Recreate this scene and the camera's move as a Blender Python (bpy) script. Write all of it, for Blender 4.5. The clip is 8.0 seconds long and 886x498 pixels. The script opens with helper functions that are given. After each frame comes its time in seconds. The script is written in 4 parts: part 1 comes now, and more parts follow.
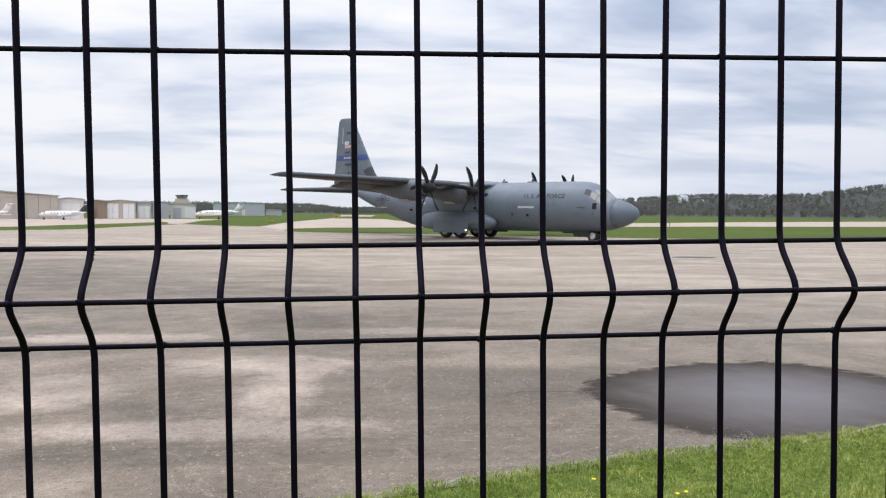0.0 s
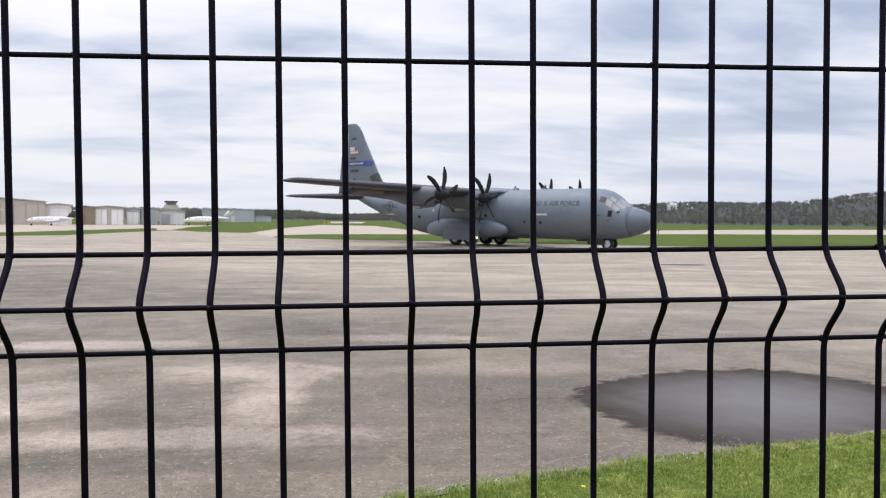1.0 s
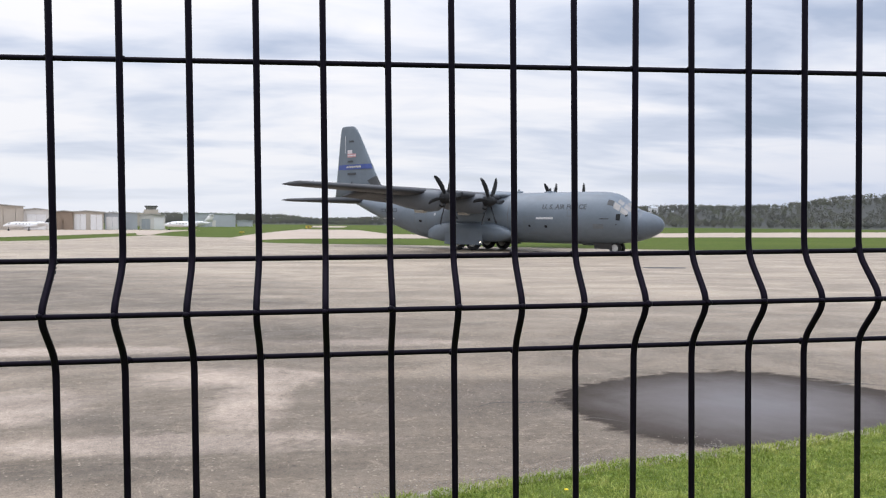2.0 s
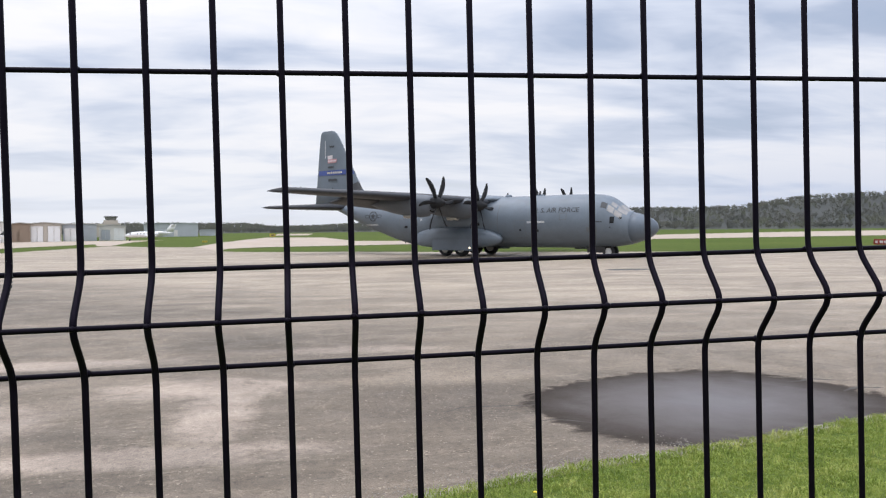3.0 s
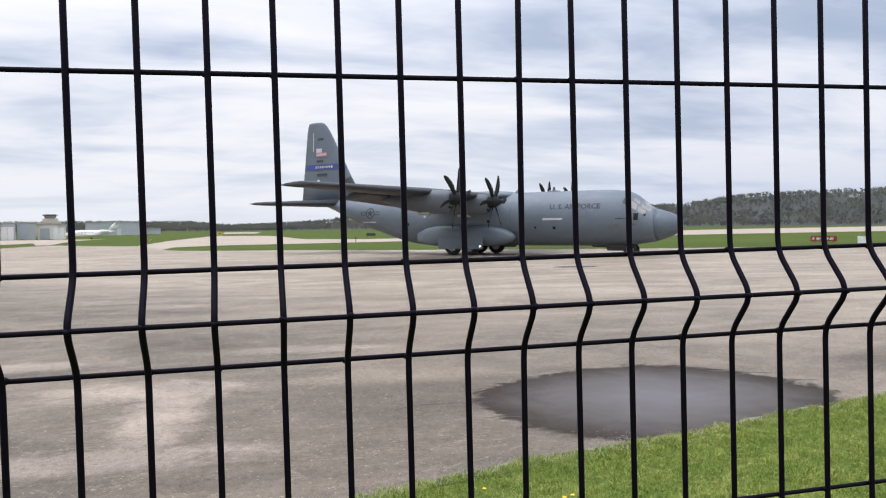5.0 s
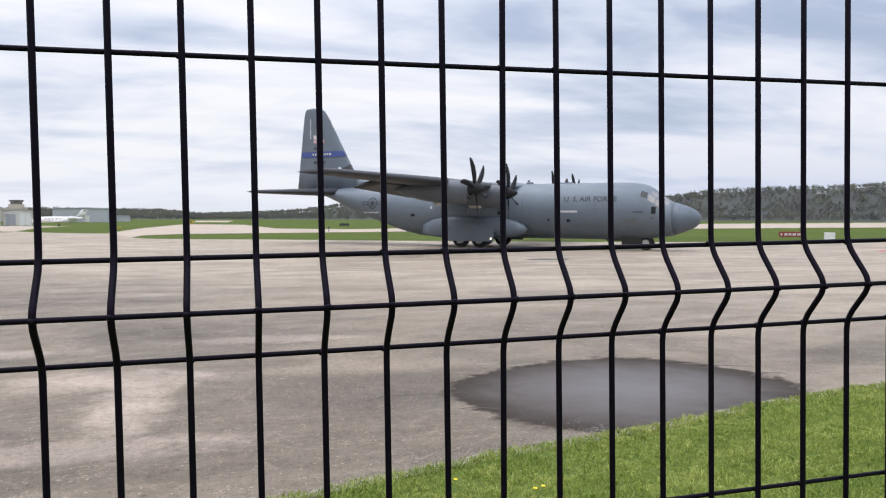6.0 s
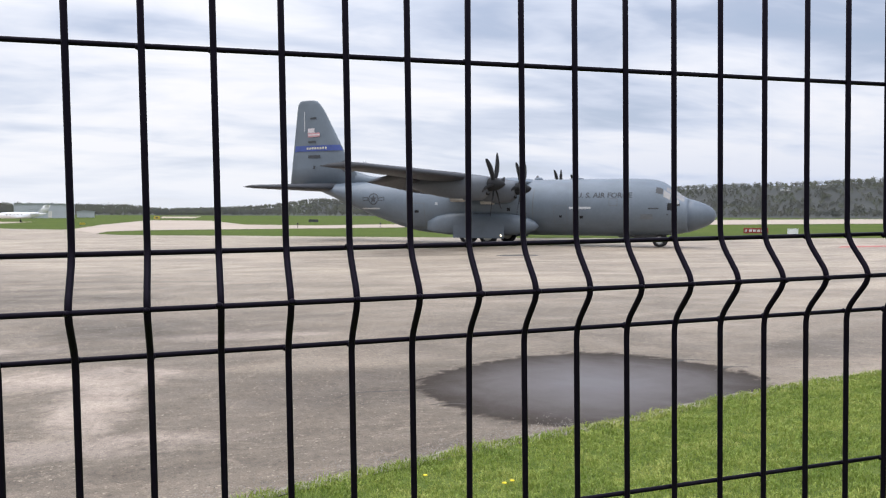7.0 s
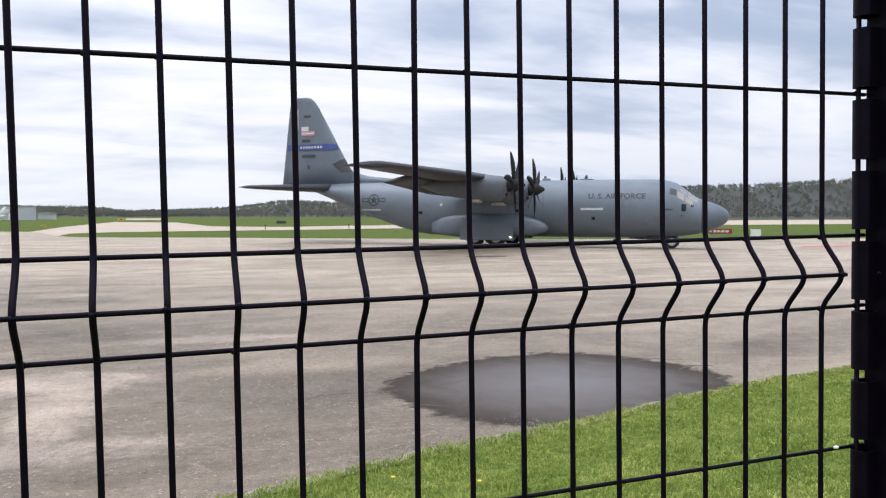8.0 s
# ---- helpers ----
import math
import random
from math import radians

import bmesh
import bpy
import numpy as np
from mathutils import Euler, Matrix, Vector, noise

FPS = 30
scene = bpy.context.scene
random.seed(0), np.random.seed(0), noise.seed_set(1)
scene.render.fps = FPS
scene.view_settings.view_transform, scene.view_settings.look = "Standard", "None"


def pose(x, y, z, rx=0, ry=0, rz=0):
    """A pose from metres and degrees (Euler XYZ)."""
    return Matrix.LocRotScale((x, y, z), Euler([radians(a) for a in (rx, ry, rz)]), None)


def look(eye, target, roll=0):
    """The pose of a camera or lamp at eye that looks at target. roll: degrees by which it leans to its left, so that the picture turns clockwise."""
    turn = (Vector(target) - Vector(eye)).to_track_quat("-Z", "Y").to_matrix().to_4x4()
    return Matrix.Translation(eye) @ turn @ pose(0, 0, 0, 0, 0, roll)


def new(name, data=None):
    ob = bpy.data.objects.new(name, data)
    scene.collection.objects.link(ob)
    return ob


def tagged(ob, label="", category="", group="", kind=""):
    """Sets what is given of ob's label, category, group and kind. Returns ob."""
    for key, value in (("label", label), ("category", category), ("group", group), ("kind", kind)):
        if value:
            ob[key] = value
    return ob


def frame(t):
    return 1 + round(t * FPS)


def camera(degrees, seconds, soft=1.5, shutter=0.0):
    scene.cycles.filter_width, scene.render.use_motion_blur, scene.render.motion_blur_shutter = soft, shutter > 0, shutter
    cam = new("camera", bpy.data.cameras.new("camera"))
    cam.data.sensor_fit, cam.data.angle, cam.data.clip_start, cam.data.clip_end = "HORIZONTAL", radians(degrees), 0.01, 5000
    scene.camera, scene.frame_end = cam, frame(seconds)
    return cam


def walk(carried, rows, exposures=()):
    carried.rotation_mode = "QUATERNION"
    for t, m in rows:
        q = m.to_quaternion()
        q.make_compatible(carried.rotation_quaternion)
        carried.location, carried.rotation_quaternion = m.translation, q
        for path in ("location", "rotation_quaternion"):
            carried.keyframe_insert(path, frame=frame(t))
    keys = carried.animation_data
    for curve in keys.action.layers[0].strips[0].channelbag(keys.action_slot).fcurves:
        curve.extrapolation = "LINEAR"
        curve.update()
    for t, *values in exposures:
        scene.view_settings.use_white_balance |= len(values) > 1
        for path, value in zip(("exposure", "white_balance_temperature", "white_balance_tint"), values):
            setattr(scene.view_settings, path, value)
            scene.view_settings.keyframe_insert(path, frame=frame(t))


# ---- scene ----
from mathutils.geometry import delaunay_2d_cdt

cam = camera(59.93, 8.0, soft=1.0)
cam.data.dof.use_dof = True
cam.data.dof.focus_distance = 0.66
cam.data.dof.aperture_fstop = 34.0
walk(cam, [
    (0.0, look((0.2419, -0.6029, 2.3214), (0.4342, 1.3854, 2.2236), 0.485)),
    (0.5, look((0.2423, -0.6050, 2.3228), (0.4423, 1.3831, 2.2362), 0.541)),
    (1.0, look((0.2413, -0.6028, 2.3218), (0.4594, 1.3837, 2.2422), 0.649)),
    (1.5, look((0.2426, -0.5978, 2.3220), (0.4761, 1.3872, 2.2484), 0.691)),
    (3.0, look((0.2460, -0.6046, 2.3229), (0.5971, 1.3636, 2.2686), -0.475)),
    (3.5, look((0.2532, -0.6118, 2.3288), (0.6466, 1.3486, 2.2851), -0.961)),
    (4.0, look((0.2574, -0.6173, 2.3286), (0.6870, 1.3355, 2.2838), -1.128)),
    (4.5, look((0.2627, -0.6155, 2.3269), (0.7135, 1.3324, 2.2773), -0.966)),
    (6.0, look((0.2598, -0.5970, 2.3256), (0.8032, 1.3260, 2.2418), 0.179)),
    (6.5, look((0.2627, -0.5935, 2.3228), (0.8400, 1.3194, 2.2347), 0.239)),
    (7.0, look((0.2638, -0.5966, 2.3242), (0.8820, 1.3031, 2.2308), 0.243)),
    (7.5, look((0.2693, -0.6030, 2.3266), (0.9210, 1.2855, 2.2306), 0.207)),
    (8.0, look((0.2772, -0.6147, 2.3270), (0.9714, 1.2589, 2.2371), 0.151)),
], exposures=((0.0, 0.0), (4.5, 0.0), (6.0, 0.03), (7.0, 0.07), (8.0, 0.12)))

# ---- sky and sun: a bright overcast day ----
SUN_ELEV, SUN_TURN = radians(62), radians(-35)
world = bpy.data.worlds.new("overcast_sky")
scene.world = world
world.use_nodes = True


class Nodes:
    """A short way to write node trees."""

    def __init__(self, tree):
        self.tree = tree
        tree.nodes.clear()

    def add(self, kind, **given):
        n = self.tree.nodes.new(kind)
        for key, value in given.items():
            if key in n.inputs:
                n.inputs[key].default_value = value
            else:
                setattr(n, key, value)
        return n

    def link(self, a, b):
        self.tree.links.new(a, b)

    def math(self, op, a, b=None, c=None):
        n = self.add("ShaderNodeMath", operation=op)
        for i, v in enumerate((a, b, c)):
            if v is None:
                continue
            if isinstance(v, (int, float)):
                n.inputs[i].default_value = v
            else:
                self.link(v, n.inputs[i])
        return n.outputs[0]

    def noise(self, vector, scale, detail=4.0, rough=0.55, distort=0.0):
        n = self.add("ShaderNodeTexNoise")
        n.inputs["Scale"].default_value = scale
        n.inputs["Detail"].default_value = detail
        n.inputs["Roughness"].default_value = rough
        n.inputs["Distortion"].default_value = distort
        if vector is not None:
            self.link(vector, n.inputs["Vector"])
        return n.outputs["Fac"]

    def ramp(self, fac, *stops):
        n = self.add("ShaderNodeValToRGB")
        e = n.color_ramp.elements
        while len(e) < len(stops):
            e.new(0.5)
        for el, (at, col) in zip(e, stops):
            el.position = at
            el.color = (*col, 1) if len(col) == 3 else col
        self.link(fac, n.inputs[0])
        return n.outputs[0]

    def mix(self, fac, a, b, blend="MIX"):
        n = self.add("ShaderNodeMix", data_type="RGBA", blend_type=blend)
        for sock, v in ((n.inputs[0], fac), (n.inputs[6], a), (n.inputs[7], b)):
            if isinstance(v, (int, float)):
                sock.default_value = v
            elif isinstance(v, tuple):
                sock.default_value = (*v, 1)
            else:
                self.link(v, sock)
        return n.outputs[2]

    def vec(self, x, y, z):
        n = self.add("ShaderNodeCombineXYZ")
        for i, v in enumerate((x, y, z)):
            if isinstance(v, (int, float)):
                n.inputs[i].default_value = v
            else:
                self.link(v, n.inputs[i])
        return n.outputs[0]

    def scaled(self, vector, x, y, z):
        n = self.add("ShaderNodeMapping")
        n.inputs["Scale"].default_value = (x, y, z)
        self.link(vector, n.inputs["Vector"])
        return n.outputs[0]


def build_sky():
    k = Nodes(world.node_tree)
    way = k.add("ShaderNodeTexCoord").outputs["Generated"]
    sep = k.add("ShaderNodeSeparateXYZ")
    k.link(way, sep.inputs[0])
    x, y, z = sep.outputs
    up = k.math("MAXIMUM", z, 0.0)
    low = k.math("ADD", up, 0.16)
    flat = k.vec(k.math("DIVIDE", x, low), k.math("DIVIDE", y, low), 0.0)
    sky = k.add("ShaderNodeTexSky", sky_type="NISHITA", sun_disc=False, sun_elevation=SUN_ELEV, sun_rotation=SUN_TURN)
    blue = k.mix(1.0, sky.outputs[0], (0.105, 0.105, 0.105), "MULTIPLY")
    # layered cloud: broad streaks, finer wisps, blue-grey undersides
    broad = k.noise(k.scaled(flat, 0.55, 0.95, 1), 0.95, 5, 0.5, 0.5)
    fine = k.noise(k.scaled(flat, 0.9, 1.5, 1), 2.2, 5, 0.55, 0.5)
    both = k.math("ADD", k.math("MULTIPLY", broad, 0.76), k.math("MULTIPLY", fine, 0.24))
    # the cover is thicker and greyer to the east
    east = k.ramp(k.math("DIVIDE", x, k.math("MAXIMUM", k.math("ABSOLUTE", y), 0.05)), (0.30, (0.0,) * 3), (0.62, (1.0,) * 3))
    both = k.math("SUBTRACT", both, k.math("MULTIPLY", east, 0.035))
    cloud = k.ramp(both, (0.37, (0.49, 0.55, 0.70)), (0.44, (0.65, 0.705, 0.84)), (0.505, (0.855, 0.875, 0.955)), (0.56, (0.975, 0.965, 1.0)))
    cover = k.ramp(both, (0.30, (0.55,) * 3), (0.42, (0.93,) * 3))
    veil = k.mix(cover, blue, cloud)
    haze = k.ramp(up, (0.0, (0.9,) * 3), (0.10, (0.2,) * 3), (0.2, (0.0,) * 3))
    veil = k.mix(haze, veil, k.mix(east, (0.83, 0.865, 0.945), (0.55, 0.625, 0.80)))
    # an overcast sky is about three times as bright overhead as near the horizon
    lift = k.math("MULTIPLY_ADD", k.math("POWER", up, 2.5), 2.6, 0.985)
    ground_side = k.math("GREATER_THAN", z, -0.001)
    bg = k.add("ShaderNodeBackground")
    k.link(k.mix(ground_side, (0.12, 0.12, 0.11), veil), bg.inputs["Color"])
    k.link(lift, bg.inputs["Strength"])
    out = k.add("ShaderNodeOutputWorld")
    k.link(bg.outputs[0], out.inputs[0])


build_sky()
sun_data = bpy.data.lights.new("sun", "SUN")
sun_data.energy, sun_data.angle, sun_data.color = 0.55, radians(25), (1.0, 0.96, 0.9)
sun = new("sun", sun_data)
sun.matrix_world = look((-20, 30, 70), (0, 0, 0))


# ---- materials ----
def material(name, build, **given):
    m = bpy.data.materials.new(name)
    m.use_nodes = True
    k = Nodes(m.node_tree)
    b = k.add("ShaderNodeBsdfPrincipled", **given)
    out = k.add("ShaderNodeOutputMaterial")
    k.link(b.outputs[0], out.inputs[0])
    co = k.add("ShaderNodeTexCoord").outputs["Object"]
    if build:
        build(k, b, co)
    return m


def bump(k, b, height, strength, distance):
    n = k.add("ShaderNodeBump", Strength=strength, Distance=distance)
    k.link(height, n.inputs["Height"])
    k.link(n.outputs[0], b.inputs["Normal"])


def asphalt(k, b, co):
    mid = k.noise(co, 1.3, 5, 0.6, 0.4)
    big = k.noise(k.scaled(co, 0.7, 1.25, 1), 0.42, 5, 0.6, 0.9)
    broad = k.noise(k.scaled(co, 0.45, 1.3, 1), 0.085, 4, 0.55, 0.8)
    grit = k.noise(co, 60, 3, 0.75)
    stone = k.add("ShaderNodeTexVoronoi", Scale=46.0)
    blotch = k.noise(co, 9.0, 4, 0.7, 0.3)
    k.link(co, stone.inputs["Vector"])
    base = k.ramp(big, (0.34, (0.084, 0.067, 0.052)), (0.48, (0.117, 0.094, 0.071)), (0.57, (0.156, 0.125, 0.095)), (0.66, (0.231, 0.185, 0.142)), (0.78, (0.294, 0.239, 0.179)))
    base = k.mix(0.28, base, k.ramp(mid, (0.3, (0.094, 0.075, 0.053)), (0.55, (0.173, 0.140, 0.102)), (0.72, (0.292, 0.231, 0.169))))
    base = k.mix(0.30, base, k.ramp(broad, (0.36, (0.114, 0.090, 0.066)), (0.50, (0.188, 0.149, 0.111)), (0.64, (0.292, 0.233, 0.172))))
    # worn pale spots and a damp dark one near the lawn
    sep = k.add("ShaderNodeSeparateXYZ")
    k.link(co, sep.inputs[0])
    pale = None
    for px, py, rx, ry in ((-1.25, 11.0, 1.5, 0.75), (-1.5, 7.6, 2.1, 0.42), (-3.7, 9.4, 0.9, 1.0), (-0.9, 9.4, 0.5, 1.6), (-4.2, 13.6, 2.4, 0.5), (1.2, 14.2, 1.6, 0.5)):
        ax = k.math("DIVIDE", k.math("SUBTRACT", sep.outputs[0], px), rx)
        ay = k.math("DIVIDE", k.math("SUBTRACT", sep.outputs[1], py), ry)
        g = k.math("POWER", 2.718, k.math("MULTIPLY", k.math("ADD", k.math("MULTIPLY", ax, ax), k.math("MULTIPLY", ay, ay)), -0.8))
        pale = g if pale is None else k.math("MAXIMUM", pale, g)
    pale = k.ramp(k.math("MULTIPLY", pale, k.math("MULTIPLY_ADD", k.noise(co, 2.6, 4, 0.6, 0.6), 1.5, 0.1)), (0.26, (0.0,) * 3), (0.62, (0.85,) * 3))
    base = k.mix(pale, base, (0.335, 0.270, 0.217))
    # farther out and to the right the apron's colour is paler
    reach = k.math("MULTIPLY_ADD", k.math("MINIMUM", k.math("MAXIMUM", sep.outputs[0], -14.0), 30.0), 0.016, k.math("MULTIPLY", sep.outputs[1], 0.016))
    far_pale = k.ramp(k.math("ADD", reach, k.math("MULTIPLY_ADD", broad, 0.5, -0.25)), (0.24, (0.0,) * 3), (0.56, (0.9,) * 3))
    base = k.mix(far_pale, base, k.mix(broad, (0.260, 0.211, 0.159), (0.397, 0.330, 0.254)))
    # long drawn-out bands, tan and dark, left by traffic and old water
    band = k.noise(k.scaled(co, 0.22, 0.50, 1), 0.75, 3, 0.55, 1.4)
    base = k.mix(0.7, base, k.ramp(band, (0.36, (0.34,) * 3), (0.50, (0.50,) * 3), (0.64, (0.68,) * 3)), "OVERLAY")
    veins = k.noise(k.scaled(co, 0.35, 0.5, 1), 1.0, 7, 0.6, 1.8)
    vein = k.ramp(k.math("ABSOLUTE", k.math("SUBTRACT", veins, 0.5)), (0.0, (0.75,) * 3), (0.012, (0.0,) * 3))
    base = k.mix(k.math("MULTIPLY", vein, 0.55), base, (0.316, 0.258, 0.193))
    ax = k.math("DIVIDE", k.math("SUBTRACT", sep.outputs[0], 2.1), 1.5)
    ay = k.math("DIVIDE", k.math("SUBTRACT", sep.outputs[1], 9.7), 1.5)
    damp = k.math("POWER", 2.718, k.math("MULTIPLY", k.math("ADD", k.math("MULTIPLY", ax, ax), k.math("MULTIPLY", ay, ay)), -1.0))
    damp = k.ramp(k.math("MULTIPLY", damp, k.math("MULTIPLY_ADD", mid, 1.4, 0.15)), (0.25, (0.0,) * 3), (0.7, (0.6,) * 3))
    base = k.mix(damp, base, (0.097, 0.076, 0.057))
    base = k.mix(0.55, base, k.ramp(grit, (0.32, (0.12,) * 3), (0.5, (0.5,) * 3), (0.68, (0.92,) * 3)), "OVERLAY")
    base = k.mix(0.4, base, k.ramp(blotch, (0.30, (0.22,) * 3), (0.5, (0.5,) * 3), (0.70, (0.76,) * 3)), "OVERLAY")
    spots = k.ramp(k.noise(co, 18, 2, 0.5), (0.30, (0.55,) * 3), (0.40, (1.0,) * 3))
    base = k.mix(0.7, base, spots, "MULTIPLY")
    chips = k.ramp(stone.outputs["Color"], (0.86, (0.0,) * 3), (0.93, (1.0,) * 3))
    base = k.mix(k.math("MULTIPLY", chips, 0.6), base, (0.423, 0.355, 0.272))
    k.link(base, b.inputs["Base Color"])
    k.link(k.ramp(mid, (0.3, (0.66,) * 3), (0.7, (0.5,) * 3)), b.inputs["Roughness"])
    bump(k, b, k.math("ADD", grit, stone.outputs[0]), 0.35, 0.004)


def concrete(k, b, co):
    n = k.noise(co, 0.12, 5, 0.6)
    f = k.noise(co, 3.0, 4, 0.6)
    base = k.ramp(n, (0.3, (0.359, 0.291, 0.229)), (0.7, (0.477, 0.390, 0.316)))
    k.link(k.mix(0.25, base, k.ramp(f, (0.3, (0.298, 0.254, 0.218)), (0.7, (0.512, 0.454, 0.399)))), b.inputs["Base Color"])
    bump(k, b, f, 0.3, 0.01)


def turf(k, b, co):
    big = k.noise(co, 0.05, 4, 0.6)
    mid = k.noise(co, 0.7, 4, 0.6)
    fine = k.noise(co, 22, 4, 0.7)
    base = k.ramp(big, (0.3, (0.050, 0.080, 0.009)), (0.5, (0.066, 0.099, 0.012)), (0.7, (0.097, 0.114, 0.020)))
    base = k.mix(0.4, base, k.ramp(mid, (0.3, (0.044, 0.073, 0.008)), (0.7, (0.097, 0.121, 0.019))))
    base = k.mix(0.5, base, k.ramp(fine, (0.3, (0.25,) * 3), (0.7, (0.75,) * 3)), "OVERLAY")
    k.link(base, b.inputs["Base Color"])
    bump(k, b, fine, 0.25, 0.02)


def soil_turf(k, b, co):
    mid = k.noise(co, 2.5, 4, 0.6)
    fine = k.noise(co, 40, 4, 0.7)
    base = k.ramp(mid, (0.3, (0.074, 0.112, 0.019)), (0.7, (0.136, 0.174, 0.043)))
    k.link(k.mix(0.5, base, k.ramp(fine, (0.3, (0.2,) * 3), (0.7, (0.7,) * 3)), "OVERLAY"), b.inputs["Base Color"])
    bump(k, b, fine, 0.8, 0.02)


def blade_green(k, b, co):
    geo = k.add("ShaderNodeNewGeometry")
    tint = k.ramp(geo.outputs["Random Per Island"], (0.0, (0.180, 0.254, 0.040)), (0.45, (0.263, 0.345, 0.062)), (0.85, (0.361, 0.425, 0.095)), (0.97, (0.497, 0.436, 0.204)))
    patch = k.math("ADD", k.math("MULTIPLY", k.noise(co, 1.4, 3, 0.5), 0.4), k.math("MULTIPLY", k.noise(co, 11.0, 4, 0.65), 0.6))
    k.link(k.mix(0.72, tint, k.ramp(patch, (0.40, (0.128, 0.200, 0.027)), (0.52, (0.286, 0.349, 0.068)), (0.62, (0.451, 0.458, 0.136)))), b.inputs["Base Color"])


def wire_coat(k, b, co):
    n = k.noise(co, 60, 4, 0.6)
    k.link(k.ramp(n, (0.3, (0.0030, 0.0020, 0.0046)), (0.7, (0.0055, 0.0040, 0.0080))), b.inputs["Base Color"])
    k.link(k.ramp(n, (0.3, (0.36,) * 3), (0.7, (0.5,) * 3)), b.inputs["Roughness"])
    bump(k, b, k.noise(co, 420, 2, 0.5), 0.12, 0.0005)


def paint(base, streak=0.25, rough=0.55):
    def build(k, b, co):
        n = k.noise(k.scaled(co, 0.35, 1, 0.25), 1.6, 5, 0.6)
        f = k.noise(co, 7, 4, 0.6)
        dark = tuple(c * 0.80 for c in base)
        lite = tuple(min(1, c * 1.12) for c in base)
        col = k.ramp(n, (0.3, dark), (0.7, lite))
        col = k.mix(streak, col, k.ramp(f, (0.35, dark), (0.65, lite)))
        k.link(col, b.inputs["Base Color"])
        k.link(k.ramp(f, (0.3, (rough - 0.08,) * 3), (0.7, (rough + 0.1,) * 3)), b.inputs["Roughness"])
    return build


def plain(base, spread=0.15, scale=3.0):
    def build(k, b, co):
        n = k.noise(co, scale, 4, 0.6)
        k.link(k.ramp(n, (0.3, tuple(c * (1 - spread) for c in base)), (0.7, tuple(min(1, c * (1 + spread)) for c in base))), b.inputs["Base Color"])
    return build


def ribbed(base, step):
    def build(k, b, co):
        w = k.add("ShaderNodeTexWave", wave_type="BANDS", bands_direction="X")
        w.inputs["Scale"].default_value = step
        k.link(co, w.inputs["Vector"])
        n = k.noise(co, 0.3, 4, 0.6)
        k.link(k.ramp(n, (0.3, tuple(c * 0.88 for c in base)), (0.7, base)), b.inputs["Base Color"])
        bump(k, b, w.outputs["Fac"], 0.5, 0.05)
    return build


def wet(k, b, co):
    """The apron's asphalt, damp towards the middle of the hollow and under water at its heart."""
    asphalt(k, b, co)
    dry = b.inputs["Base Color"].links[0].from_socket
    rough = b.inputs["Roughness"].links[0].from_socket
    n = k.noise(co, 1.5, 6, 0.65, 0.4)
    fringe = k.noise(k.scaled(co, 1.3, 1.7, 1), 1.5, 6, 0.68, 0.9)
    sep = k.add("ShaderNodeSeparateXYZ")
    k.link(co, sep.inputs[0])
    dx = k.math("SUBTRACT", sep.outputs[0], 5.50)
    dy = k.math("SUBTRACT", sep.outputs[1], 8.7)
    a = k.math("ABSOLUTE", k.math("SUBTRACT", k.math("MULTIPLY", dx, 0.368), k.math("MULTIPLY", dy, 0.153)))
    c = k.math("ABSOLUTE", k.math("ADD", k.math("MULTIPLY", dx, 0.102), k.math("MULTIPLY", dy, 0.404)))
    far = k.math("POWER", k.math("ADD", k.math("POWER", a, 1.65), k.math("POWER", c, 1.65)), 0.606)
    edge = k.math("ADD", far, k.math("MULTIPLY_ADD", fringe, 0.40, -0.20))
    damp = k.ramp(edge, (0.93, (1.0,) * 3), (1.03, (0.0,) * 3))
    deep = k.math("ADD", far, k.math("MULTIPLY_ADD", n, 0.42, -0.21))
    pool = k.ramp(deep, (0.12, (1.0,) * 3), (0.55, (0.60,) * 3), (0.92, (0.0,) * 3))
    soaked = k.mix(n, (0.032, 0.025, 0.020), (0.058, 0.046, 0.037))
    col = k.mix(damp, dry, soaked)
    k.link(k.mix(pool, col, (0.085, 0.066, 0.058)), b.inputs["Base Color"])
    r = k.mix(damp, rough, (0.740, 0.740, 0.740))
    k.link(k.mix(pool, r, (0.280, 0.280, 0.280)), b.inputs["Roughness"])
    relief = b.inputs["Normal"].links[0].from_node
    k.link(k.math("MULTIPLY", k.math("SUBTRACT", 1.0, pool), 0.35), relief.inputs["Strength"])
    k.link(k.math("ADD", k.math("MULTIPLY_ADD", damp, -0.12, 0.2), k.math("MULTIPLY", pool, 0.44)), b.inputs["Specular IOR Level"])


def bark_wood(k, b, co):
    geo = k.add("ShaderNodeNewGeometry")
    r = geo.outputs["Random Per Island"]
    tint = k.ramp(r, (0.0, (0.109, 0.114, 0.104)), (0.4, (0.123, 0.126, 0.112)), (0.7, (0.139, 0.137, 0.116)), (0.88, (0.126, 0.143, 0.098)), (1.0, (0.144, 0.160, 0.109)))
    patch = k.noise(co, 0.03, 4, 0.6, 0.5)
    k.link(k.mix(0.6, tint, k.ramp(patch, (0.35, (0.086, 0.097, 0.093)), (0.5, (0.130, 0.127, 0.105)), (0.57, (0.130, 0.149, 0.089)), (0.68, (0.178, 0.172, 0.139)))), b.inputs["Base Color"])
    # fine twigs scatter light, so the crowns shade softly
    soft = k.add("ShaderNodeMix", data_type="VECTOR")
    soft.inputs[0].default_value = 0.6
    k.link(geo.outputs["Normal"], soft.inputs[4])
    soft.inputs[5].default_value = (0.0, -0.75, 0.66)
    k.link(soft.outputs[1], b.inputs["Normal"])


